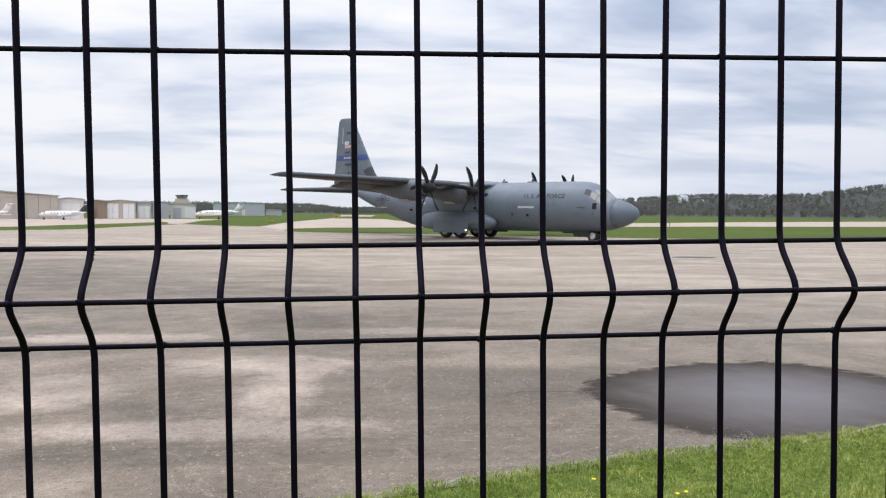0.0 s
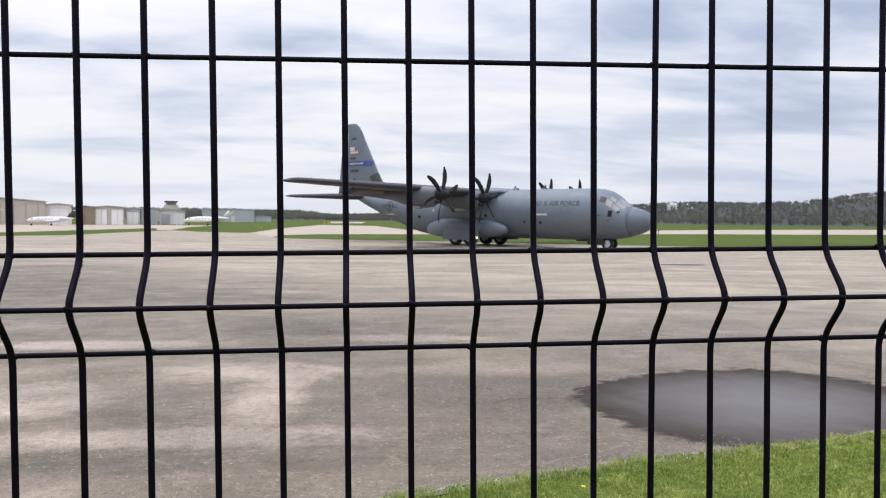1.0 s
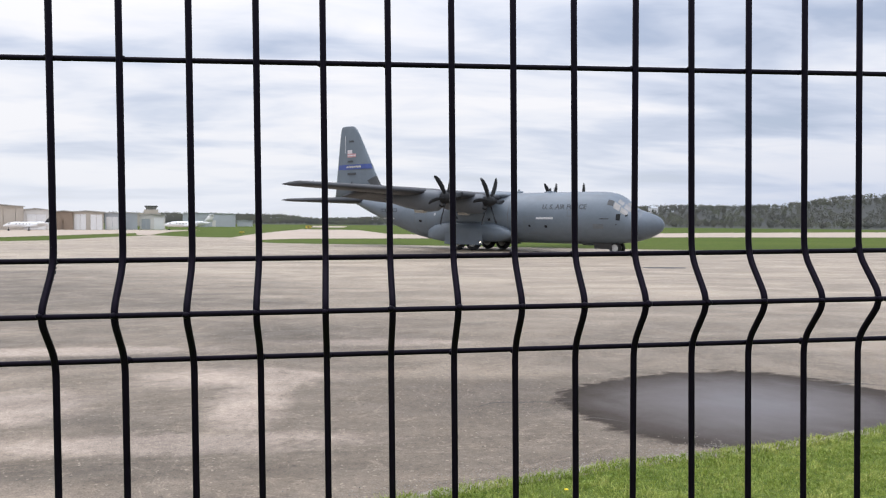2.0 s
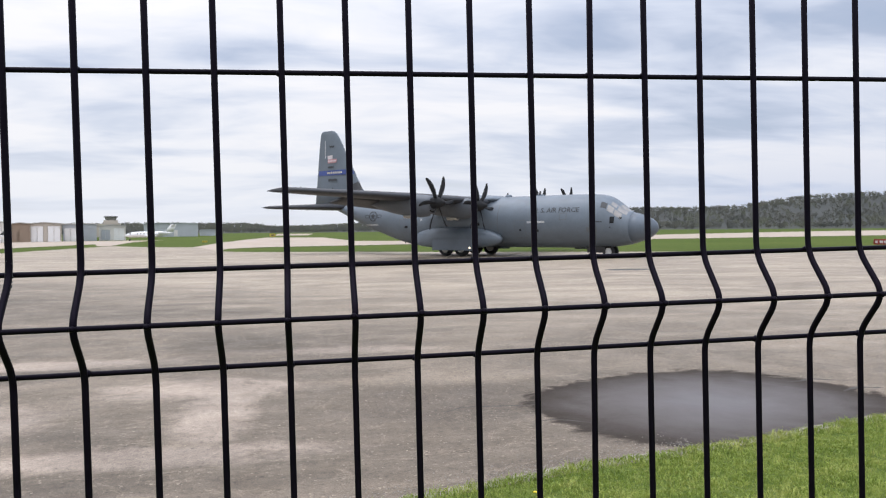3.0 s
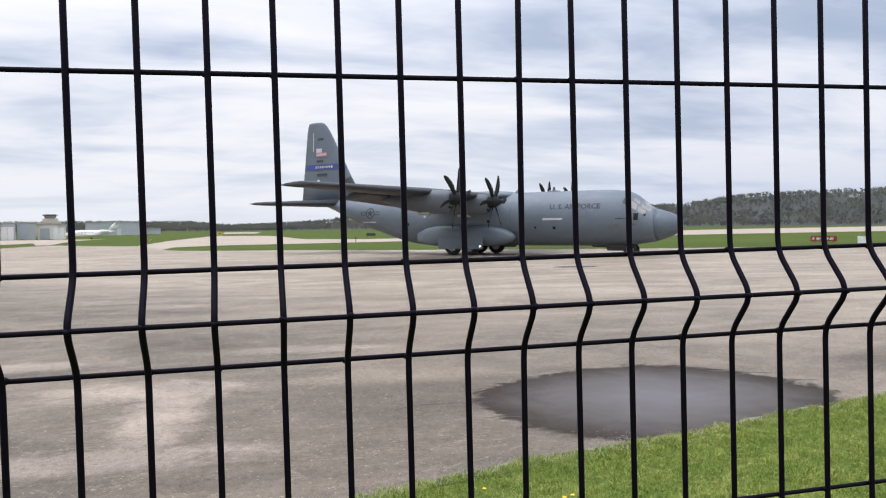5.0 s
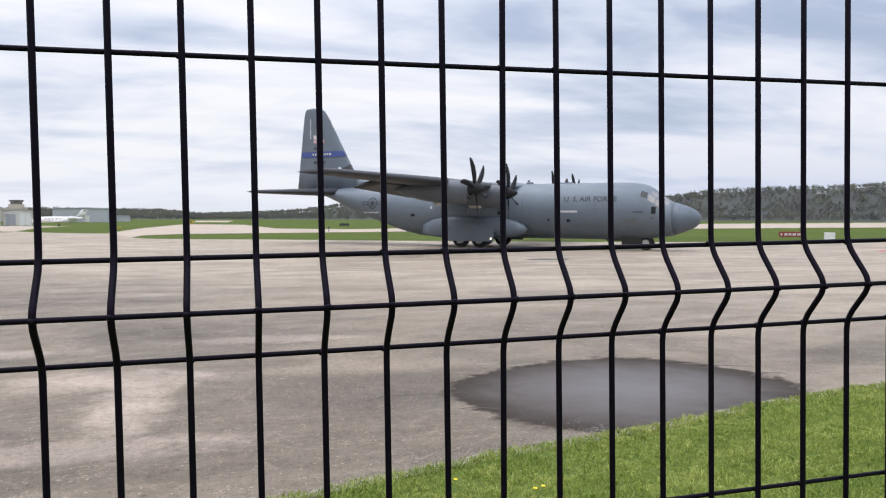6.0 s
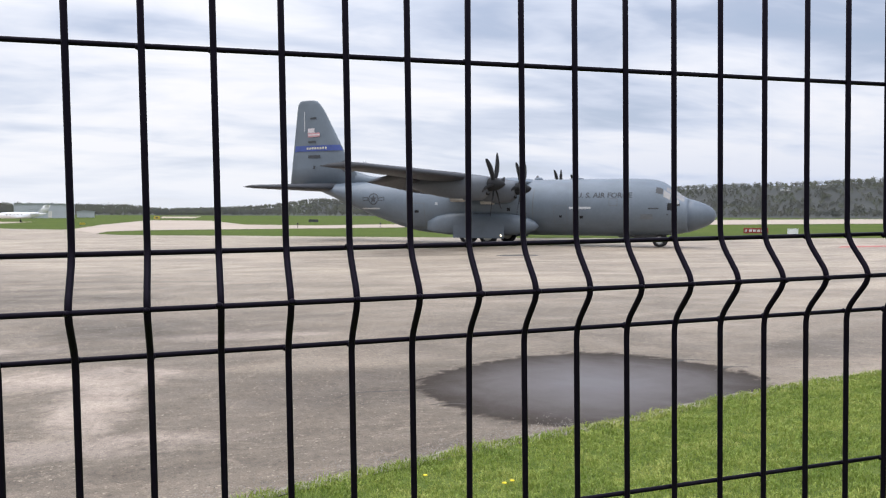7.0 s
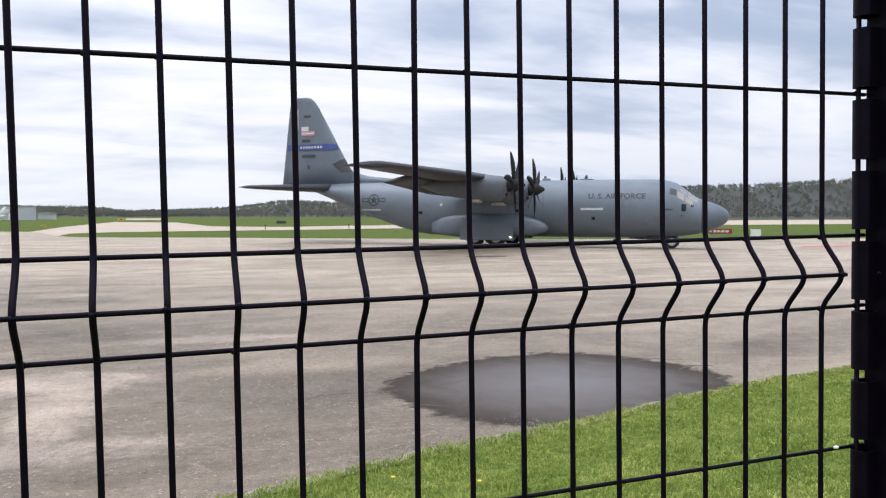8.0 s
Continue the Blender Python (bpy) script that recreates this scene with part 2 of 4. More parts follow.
MAT = {
    "asphalt": material("weathered_asphalt", asphalt, **{"Roughness": 0.8, "Specular IOR Level": 0.2}),
    "concrete": material("pale_concrete", concrete, **{"Roughness": 0.85, "Specular IOR Level": 0.2}),
    "turf": material("mown_turf", turf, **{"Roughness": 0.9, "Specular IOR Level": 0.1}),
    "soil_turf": material("turf_soil", soil_turf, **{"Roughness": 0.95, "Specular IOR Level": 0.1}),
    "blade": material("grass_blade", blade_green, **{"Roughness": 0.6, "Specular IOR Level": 0.3}),
    "wire": material("black_powder_coat", wire_coat, **{"Roughness": 0.5, "Specular IOR Level": 0.1, "Specular Tint": (0.8, 0.72, 1.0, 1.0)}),
    "grey": material("grey_aircraft_paint", paint((0.131, 0.162, 0.197), 0.25, 0.44), Roughness=0.55),
    "radome": material("radome_grey", paint((0.110, 0.138, 0.172), 0.25, 0.44), Roughness=0.5),
    # the airframe's grey taken near black: underside shade put into the colour
    "under": material("underside_shade_grey", paint((0.034, 0.036, 0.042)), Roughness=0.6),
    # nacelle grey darkened for soot and for propeller shadow, both in the colour
    "soot_shade": material("soot_and_shade_grey_paint", paint((0.098, 0.112, 0.132), 0.4, 0.5), Roughness=0.55),
    "dark": material("dark_grey_fittings", plain((0.045, 0.047, 0.05)), Roughness=0.55),
    "blade_black": material("propeller_black", plain((0.018, 0.019, 0.021)), **{"Roughness": 0.7, "Specular IOR Level": 0.2}),
    "line": material("panel_line_grey", plain((0.13, 0.145, 0.16)), Roughness=0.6),
    "letter": material("lettering_grey", plain((0.045, 0.050, 0.058)), Roughness=0.6),
    "pale": material("pale_marking", plain((0.52, 0.54, 0.56)), Roughness=0.6),
    "blue": material("blue_tail_band", plain((0.045, 0.075, 0.26)), Roughness=0.5),
    "yellowish": material("pale_gold_marking", plain((0.55, 0.52, 0.40)), Roughness=0.5),
    "flag_red": material("faded_red_marking", plain((0.50, 0.27, 0.29)), Roughness=0.5),
    "flag_white": material("faded_white_marking", plain((0.62, 0.58, 0.60)), Roughness=0.5),
    # pale base colour paints the sky's reflection into the panes
    "glass": material("sky_sheen_glass", plain((0.30, 0.29, 0.28)), Roughness=0.16),
    "rubber": material("tyre_rubber", plain((0.022, 0.022, 0.023)), Roughness=0.85),
    "rim": material("pale_wheel_rim", plain((0.62, 0.62, 0.6)), Roughness=0.4),
    "exhaust": material("bare_exhaust_metal", plain((0.42, 0.40, 0.36)), Roughness=0.45, Metallic=0.4),
    "wet": material("damp_asphalt", wet, Roughness=0.5),
    "stain": material("dark_damp_stain", plain((0.061, 0.054, 0.049), 0.3, 2.0), Roughness=0.7),
    "crack": material("crack_filler", plain((0.075, 0.068, 0.061)), Roughness=0.9),
    "tan": material("tan_metal_siding", ribbed((0.53, 0.475, 0.41), 2.0), Roughness=0.6),
    "brown": material("brown_metal_siding", ribbed((0.29, 0.22, 0.165), 2.0), Roughness=0.6),
    "offwhite": material("offwhite_siding", ribbed((0.74, 0.72, 0.69), 1.6), Roughness=0.6),
    "greyside": material("grey_metal_siding", ribbed((0.47, 0.50, 0.54), 1.6), Roughness=0.6),
    "roof": material("pale_metal_roof", ribbed((0.43, 0.42, 0.40), 1.2), Roughness=0.55),
    "white": material("white_paint", plain((0.80, 0.80, 0.80), 0.06), Roughness=0.4),
    "red": material("red_sign_face", plain((0.26, 0.035, 0.03)), Roughness=0.5),
    "yellow": material("yellow_sign_face", plain((0.42, 0.33, 0.05)), Roughness=0.5),
    "redline": material("worn_red_ground_paint", plain((0.394, 0.136, 0.116), 0.3, 1.5), Roughness=0.8),
    "wood": material("bare_winter_wood", bark_wood, Roughness=0.95),
    "hill": material("wooded_hillside", plain((0.050, 0.053, 0.049), 0.25, 0.02), Roughness=0.95),
    "grit": material("pale_grit", plain((0.286, 0.258, 0.224), 0.35, 30.0), Roughness=0.9),
    "sand": material("sandy_grit", plain((0.272, 0.241, 0.204), 0.35, 14.0), Roughness=0.95),
    "petal": material("yellow_petal", plain((0.85, 0.65, 0.03)), Roughness=0.6),
}


def lamp_glow():
    m = bpy.data.materials.new("landing_light")
    m.use_nodes = True
    m.node_tree.nodes["Principled BSDF"].inputs["Emission Color"].default_value = (1.0, 0.82, 0.55, 1)
    m.node_tree.nodes["Principled BSDF"].inputs["Emission Strength"].default_value = 3.0
    return m


MAT["light"] = lamp_glow()


# ---- building helpers ----
def mesh_ob(name, verts, faces, mat, parent=None, label="", smooth=False):
    me = bpy.data.meshes.new(name)
    me.from_pydata([tuple(map(float, v)) for v in verts], [], [tuple(map(int, f)) for f in faces])
    me.materials.append(MAT[mat])
    if smooth:
        me.polygons.foreach_set("use_smooth", [True] * len(me.polygons))
    me.update()
    ob = new(name, me)
    if parent:
        ob.parent = parent
    if label:
        ob["label"] = label
    return ob


def part(name, bm, mat, parent=None, label="", smooth=False):
    bmesh.ops.recalc_face_normals(bm, faces=bm.faces)
    me = bpy.data.meshes.new(name)
    bm.to_mesh(me)
    bm.free()
    me.materials.append(MAT[mat])
    if smooth:
        me.polygons.foreach_set("use_smooth", [True] * len(me.polygons))
    ob = new(name, me)
    if parent:
        ob.parent = parent
    if label:
        ob["label"] = label
    return ob


def loft(rings, closed=True, caps=True):
    """Verts and faces of a skin over rings of equal length."""
    n = len(rings[0])
    verts = [p for r in rings for p in r]
    faces = []
    for i in range(len(rings) - 1):
        for j in range(n if closed else n - 1):
            a, b = i * n + j, i * n + (j + 1) % n
            faces.append((a, b, b + n, a + n))
    if caps and closed:
        faces.append(tuple(range(n))[::-1])
        faces.append(tuple((len(rings) - 1) * n + j for j in range(n)))
    return verts, faces


def tube(points, radius, n=8):
    rings = []
    for i, p in enumerate(points):
        p = Vector(p)
        a = Vector(points[max(i - 1, 0)])
        b = Vector(points[min(i + 1, len(points) - 1)])
        d = (b - a).normalized()
        side = Vector((1, 0, 0)) if abs(d.x) < 0.7 else Vector((0, 1, 0))
        u = d.cross(side).normalized()
        v = d.cross(u)
        rings.append([p + radius * (math.cos(t) * u + math.sin(t) * v) for t in (2 * math.pi * j / n for j in range(n))])
    return loft(rings)


def box(bm, size, m, bevel=0.0):
    r = bmesh.ops.create_cube(bm, size=1.0, matrix=m @ Matrix.Diagonal((*size, 1)))
    if bevel:
        edges = list({e for v in r["verts"] for e in v.link_edges})
        bmesh.ops.bevel(bm, geom=edges, offset=bevel, segments=2, affect="EDGES", clamp_overlap=True)


def sheet(name, outline, z, mat, cell=None, wobble=0.0, seed=0, label="", kind="structure"):
    """A flat patch of ground with a slightly uneven outline."""
    pts = []
    n = len(outline)
    for i in range(n):
        a, b = Vector(outline[i]), Vector(outline[(i + 1) % n])
        steps = max(1, int((b - a).length / cell)) if cell else 1
        for s in range(steps):
            p = a.lerp(b, s / steps)
            w = noise.noise_vector(Vector((p.x * 0.9 + seed, p.y * 0.9, seed * 1.7))) + 0.5 * noise.noise_vector(Vector((p.x * 3 + seed, p.y * 3, 5)))
            pts.append((p.x + w.x * wobble, p.y + w.y * wobble, z))
    flat = [Vector((p[0], p[1])) for p in pts]
    out = delaunay_2d_cdt(flat, [], [list(range(len(flat)))], 1, 1e-5)
    ob = mesh_ob(name, [(p.x, p.y, z) for p in out[0]], out[2], mat)
    if ob.data.polygons[0].normal.z < 0:
        ob.data.flip_normals()
    return tagged(ob, label, name.replace("_", " "), "", kind)


# ---- ground ----
def build_ground():
    bm = bmesh.new()
    for x, y in ((-4000, -1500), (4000, -1500), (4000, 4500), (-4000, 4500)):
        bm.verts.new((x, y, -0.03))
    bm.faces.new(bm.verts)
    ob = part("ground", bm, "turf")
    tagged(ob, "flat mown green airfield grass reaching the hills", "grass", "", "structure")
    # apron that the aircraft rolls on, as far as the grass islands
    sheet("apron", [(-160, -6), (-5, 3.2), (0.2, 5.45), (1.0, 5.75), (1.8, 6.0), (3.0, 6.35), (4.4, 6.65), (5.6, 7.0), (7.6, 7.55), (9.8, 7.95), (14, 8.7), (40, 12), (160, 22),
                    (170, 42), (115, 51), (57, 60.5), (32, 65.5), (14, 73), (4, 78.5), (-2, 80), (-7, 82.5), (-9.3, 87), (-14.5, 108), (-22, 113), (-28.5, 122), (-30.5, 108), (-32, 88), (-38, 81), (-160, 54)],
          0.0, "asphalt", 0.5, 0.05, 3, "weathered brown-grey asphalt apron with pale worn patches")
    # taxiway that leaves the apron and runs on behind the grass island
    sheet("taxiway", [(-9.4, 87), (-9.2, 97), (-5, 103.5), (3, 106.5), (17, 112), (60, 131), (125, 147), (330, 190), (900, 300), (900, 420), (333, 316), (180, 252), (104, 205), (50, 160), (21, 138.5), (9.5, 148), (5, 215), (-11, 228), (-15, 148), (-14.8, 109)],
          0.012, "concrete", 3.0, 0.25, 7, "pale concrete taxiway behind the grass strip")
    sheet("runway", [(-11, 300), (1, 300), (4, 400), (-14, 400)], 0.03, "concrete", 8.0, 0.3, 9, "far pale end of a concrete runway")
    sheet("hangar_apron", [(-36, 142), (-31, 123), (-29, 123), (-34, 162), (-33, 190), (-130, 176), (-160, 120), (-43, 97), (-40.5, 115)], 0.008, "concrete", 3.0, 0.2, 11, "pale concrete apron before the hangars")


build_ground()

def build_puddle():
    outline = []
    for i in range(72):
        t = 2 * math.pi * i / 72
        a, b = math.copysign(abs(math.cos(t)) ** 1.33, math.cos(t)) * 1.32, math.copysign(abs(math.sin(t)) ** 1.33, math.sin(t)) * 1.32
        outline.append((5.3 + a * 2.45 + b * 0.9, 8.7 - a * 0.62 + b * 2.25))
    sheet("puddle", outline, 0.0008, "wet", 0.3, 0.05, 21, "shallow puddle with a dark damp rim on the asphalt")
    for i, (pts, w) in enumerate([
        ([(1.9, 8.9), (2.35, 9.1), (2.7, 9.08), (3.3, 9.0)], 0.028),
        ([(2.9, 8.2), (3.2, 8.25), (3.6, 7.95)], 0.03),
        ([(4.0, 7.0), (4.25, 6.85), (4.45, 6.72)], 0.07),
        ([(7.2, 9.7), (7.7, 9.75), (8.2, 9.55)], 0.06),
        ([(7.6, 8.9), (8.0, 9.1), (8.3, 9.05)], 0.05),
        ([(-2.6, 11.8), (-0.6, 13.0), (1.5, 13.4)], 0.02),
        ([(-4.8, 14.5), (-2.0, 16.0), (0.2, 15.8)], 0.02),
    ]):
        left, right = [], []
        for j in range(25):
            t = j / 24 * (len(pts) - 1)
            a = int(min(t, len(pts) - 2))
            p = Vector(pts[a]).lerp(Vector(pts[a + 1]), t - a)
            w2 = w * (0.4 + abs(noise.noise(Vector((p.x * 4, p.y * 4, i))))) * (1 - abs(j / 12 - 1) ** 3 * 0.8)
            o = noise.noise_vector(Vector((p.x * 2.3, p.y * 2.3, i + 0.5))) * 0.09
            left.append((p.x + o.x, p.y + o.y + w2))
            right.append((p.x + o.x, p.y + o.y - w2))
        sheet("crack", left + right[::-1], 0.0025, "crack" if i < 5 else "sand", None, 0, 0, "dark crack in the weathered asphalt" if i < 5 else "pale filled seam in the weathered asphalt")
    stain = [(17.3 + 1.3 * math.cos(a), 38.5 + 0.75 * math.sin(a)) for a in (2 * math.pi * i / 30 for i in range(30))]
    sheet("damp_stain", stain, 0.004, "stain", 0.2, 0.35, 41, "small dark damp stain on the apron")
    sheet("ground_marking", [(43.5, 42.3), (70, 43.2), (70, 45.2), (46, 44.4)], 0.005, "redline", 0.5, 0.08, 43, "worn red painted line on the apron")


build_puddle()

EDGE = [(-14, -0.6), (-5, 3.3), (0.2, 5.52), (1.0, 5.82), (1.8, 6.08), (3.0, 6.45), (4.4, 6.74), (5.6, 7.1), (7.6, 7.66), (9.8, 8.06), (14, 8.8), (40, 12.1), (60, 14)]


def edge_y(x):
    return float(np.interp(x, [e[0] for e in EDGE], [e[1] for e in EDGE])) + 0.06 * noise.noise(Vector((x * 1.3, 0, 2))) + 0.035 * noise.noise(Vector((x * 6, 1, 2)))


def bank_z(x, y):
    """The lawn rises gently from the apron to the fence."""
    s = min(max((edge_y(x) - y) / 6.0, 0.0), 1.0)
    return 0.02 + 0.72 * s * s * (3 - 2 * s) * 0.95 + 0.012 * noise.noise(Vector((x * 1.5, y * 1.5, 0)))


def build_lawn():
    xs = np.concatenate([np.arange(-14, -1, 1.0), np.arange(-1, 14, 0.2), np.arange(14, 60.1, 2.0)])
    rows = 34
    verts, faces = [], []
    for x in xs:
        top = edge_y(x)
        for j in range(rows):
            s = j / (rows - 1)
            y = top - s ** 1.3 * (top + 9.0)
            verts.append((x, y, bank_z(x, y) if j else -0.03))
    for i in range(len(xs) - 1):
        for j in range(rows - 1):
            a = i * rows + j
            faces.append((a, a + 1, a + rows + 1, a + rows))
    ob = mesh_ob("lawn", verts, faces, "soil_turf", smooth=True)
    tagged(ob, "short green lawn sloping from the fence to the apron", "lawn", "", "structure")
    rng = np.random.default_rng(5)
    v, f = [], []
    count = 0
    while count < 300000:
        x = rng.uniform(-0.6, 13.5)
        top = edge_y(x) + 0.05
        low = 2.3 + 0.06 * x
        if rng.random() > (top - low) / 6.0:
            continue
        y = top - (top - low) * rng.random()
        z = bank_z(x, y)
        tall = rng.uniform(0.014, 0.038) * (1.0 + 0.7 * noise.noise(Vector((x * 2.6, y * 2.6, 9))) + 0.95 * noise.noise(Vector((x * 8, y * 8, 4)))) * (1.5 if top - y < 0.25 and rng.random() < 0.4 else 1.0)
        a = rng.uniform(0, 2 * math.pi)
        w = rng.uniform(0.0014, 0.0034)
        lean = rng.uniform(0.2, 1.4) * tall
        b = rng.uniform(0, 2 * math.pi)
        lx, ly = lean * math.cos(b), lean * math.sin(b)
        wx, wy = w * math.cos(a), w * math.sin(a)
        k = len(v)
        v += [(x - wx, y - wy, z - 0.01), (x + wx, y + wy, z - 0.01), (x + wx + lx * 0.4, y + wy + ly * 0.4, z + tall * 0.65), (x - wx + lx * 0.4, y - wy + ly * 0.4, z + tall * 0.65), (x + lx, y + ly, z + tall)]
        f += [(k, k + 1, k + 2, k + 3), (k + 3, k + 2, k + 4)]
        count += 1
    ob = mesh_ob("grass", v, f, "blade")
    tagged(ob, "short green grass blades of the mown lawn", "grass", "", "stuff")


build_lawn()


def flower(x, y):
    z = bank_z(x, y)
    root = new("flower")
    root.location = (x, y, z)
    tagged(root, "small yellow wild flower standing in the lawn", "flower", "flowers in the lawn")
    v, f = tube([(0, 0, -0.01), (0.004, 0, 0.04), (0, 0.003, 0.08)], 0.0016, 5)
    mesh_ob("stem", v, f, "blade", root)
    bm = bmesh.new()
    for i in range(9):
        a = 2 * math.pi * i / 9
        bmesh.ops.create_uvsphere(bm, u_segments=6, v_segments=4, radius=0.008, matrix=pose(0.011 * math.cos(a), 0.011 * math.sin(a), 0.082, 0, 20, math.degrees(a)) @ Matrix.Diagonal((1.3, 0.7, 0.5, 1)))
    part("petals", bm, "petal", root, "yellow petals", True)


def build_gravel():
    """Loose grit washed up along the lawn's edge."""
    rng = random.Random(8)
    v, f = [], []
    for _ in range(3600):
        x = rng.uniform(-2.5, 4.3)
        y = edge_y(x) + abs(rng.gauss(0, 0.22)) + 0.01
        r = rng.uniform(0.003, 0.010) * (1.4 if rng.random() < 0.06 else 1)
        k = len(v)
        for dx, dy, dz in ((1, 0, 0), (0, 1, 0), (-1, 0, 0), (0, -1, 0), (0, 0, 0.8)):
            v.append((x + r * dx * rng.uniform(0.6, 1.2), y + r * dy * rng.uniform(0.6, 1.2), 0.001 + r * dz))
        f += [(k, k + 1, k + 4), (k + 1, k + 2, k + 4), (k + 2, k + 3, k + 4), (k + 3, k, k + 4)]
    tagged(mesh_ob("gravel", v, f, "grit"), "pale loose grit along the edge of the lawn", "gravel", "", "stuff")
    near = [(x, edge_y(x) - 0.05) for x in np.arange(-3, 9, 0.15)]
    far = [(x, edge_y(x) + 0.10 + 0.16 * noise.noise(Vector((x * 2.1, 0, 8))) * (1 if x < 5 else 0.6)) for x in np.arange(-3, 9, 0.15)]
    sheet("sandy_edge", near + far[::-1], 0.003, "sand", None, 0, 0, "pale sandy grit strip between lawn and asphalt")


build_gravel()

for fx, fy in ((2.58, 4.93), (2.66, 4.96), (2.10, 5.5)):
    flower(fx, fy)

# ---- fence: welded wire panel with a pressed fold ----
PITCH = 0.0508
FENCE = Matrix(((0.99988, 0.00016, -0.01571, 0), (0, 0.99995, 0.01028, 0), (0.01571, -0.01028, 0.99982, 0.8393), (0, 0, 0, 1)))
FOLD = 0.030
ROW_A, ROW_B, ROW_D, ROW_E = 1.604, 1.4505, 1.373, 1.217
ROW_C = 1.411


def build_fence():
    panel = new("wire_fence")
    panel.matrix_world = FENCE
    tagged(panel, "black powder-coated welded wire fence panel with a pressed fold", "fence")
    low, apex, high = Vector((0, 0, ROW_D + 0.002)), Vector((0, -FOLD, ROW_C)), Vector((0, 0, ROW_B - 0.002))

    def arc(a, b, c, r):
        p, q = b + (a - b).normalized() * r, b + (c - b).normalized() * r
        return [tuple(p * (1 - t) ** 2 + b * 2 * t * (1 - t) + q * t * t) for t in (i / 6 for i in range(7))]
    path = [(0, 0, -0.16), (0, 0, 0.6), (0, 0, ROW_E), (0, 0, ROW_D - 0.03)]
    path += arc(Vector((0, 0, ROW_D - 0.05)), low, apex, 0.013)
    path += arc(low, apex, high, 0.014)
    path += arc(apex, high, Vector((0, 0, ROW_B + 0.05)), 0.013)
    path += [(0, 0, ROW_B + 0.03), (0, 0, ROW_A), (0, 0, 1.93)]
    v, f = tube(path, 0.0026, 10)
    first = None
    for i in range(-24, 21):
        if first is None:
            ob = first = mesh_ob("vertical_wire", v, f, "wire", panel, smooth=True)
        else:
            ob = new("vertical_wire", first.data)
            ob.parent = panel
        ob.location = (i * PITCH + random.uniform(-0.0004, 0.0004), random.uniform(-0.0003, 0.0003), 0)
        if i == 10:  # one wire leans a little
            ob.matrix_basis = Matrix.Translation((i * PITCH + 0.0004, 0, ROW_B)) @ pose(0, 0, 0, 0, 0.5, 0) @ Matrix.Translation((0, 0, -ROW_B))
        if i == 20:  # the last wire runs straight inside the post's tabs
            v2, f2 = tube([(0, 0, -0.16), (0, 0, 0.8), (0, 0, 1.93)], 0.0026, 10)
            last = mesh_ob("vertical_wire", v2, f2, "wire", panel, smooth=True)
            ob.data = last.data
            bpy.data.objects.remove(last)
    x0, x1 = -24 * PITCH - 0.012, 20 * PITCH + 0.014
    v, f = tube([(x0 + (x1 - x0) * i / 12, 0, 0) for i in range(13)], 0.0021, 10)
    first = None
    for z, y in [(ROW_A + 0.1524 * k, 0.0038) for k in (1, 2)] + [(ROW_A, 0.0038), (ROW_B, 0.0038), (ROW_C, 0.0038 - FOLD), (ROW_D, 0.0038)] + [(ROW_E - 0.1524 * k, 0.0038) for k in range(9)]:
        if first is None:
            ob = first = mesh_ob("horizontal_wire", v, f, "wire", panel, smooth=True)
        else:
            ob = new("horizontal_wire", first.data)
            ob.parent = panel
        ob.location = (0 if z != ROW_C else -PITCH - 0.008, y, z)
    # small weld beads where wires cross
    bm = bmesh.new()
    for z, y in ((ROW_A, 0.002), (ROW_B, 0.002), (ROW_C, 0.002 - FOLD), (ROW_D, 0.002), (ROW_E, 0.002)):
        for i in range(-6, 21):
            s = random.uniform(0.0024, 0.0034)
            bmesh.ops.create_icosphere(bm, subdivisions=1, radius=s, matrix=pose(i * PITCH + random.uniform(-0.0015, 0.0015), y, z + random.uniform(-0.001, 0.001)) @ Matrix.Diagonal((1.1, 1, 1.0, 1)))
    tagged(part("weld_metal", bm, "wire", panel, "", True), kind="stuff")
    # rough weld splatter on one wire, and a drop of water on another
    bm = bmesh.new()
    for i in range(46):
        z = ROW_B + random.uniform(-0.020, 0.012)
        y = -max(0.0, (ROW_B - 0.004 - z)) * 0.75
        a = random.uniform(0, 2 * math.pi)
        bmesh.ops.create_icosphere(bm, subdivisions=1, radius=random.uniform(0.0004, 0.0008), matrix=pose(PITCH + 0.0024 * math.cos(a), y + 0.0024 * math.sin(a), z))
    part("weld_splatter", bm, "dark", panel, "rough grey weld splatter", True)
    bm = bmesh.new()
    bmesh.ops.create_icosphere(bm, subdivisions=2, radius=0.0022, matrix=pose(19.45 * PITCH, 0.001, ROW_E + 0.0022) @ Matrix.Diagonal((1.7, 1, 0.9, 1)))
    part("water_drop", bm, "white", panel, "small pale water drop", True)
    # post with rolled tabs that grip the last wire
    post = new("fence_post")
    post.matrix_world = FENCE
    tagged(post, "black steel fence post with rolled tabs gripping the panel", "post")
    bm = bmesh.new()
    box(bm, (0.060, 0.060, 2.2), pose(20 * PITCH + 0.0425, -0.026, 0.94), 0.004)
    part("post_body", bm, "wire", post)
    bm = bmesh.new()
    box(bm, (0.066, 0.066, 0.012), pose(20 * PITCH + 0.0425, -0.026, 2.046), 0.003)
    part("post_cap", bm, "wire", post)
    cx = 20 * PITCH
    ring_o, ring_i = [], []
    for k in range(13):
        a = math.pi * (0.5 + k / 12)
        ring_o.append((cx + 0.0088 * math.cos(a), -0.0055 + 0.0105 * math.sin(a)))
        ring_i.append((cx + 0.0070 * math.cos(a), -0.0055 + 0.0087 * math.sin(a)))
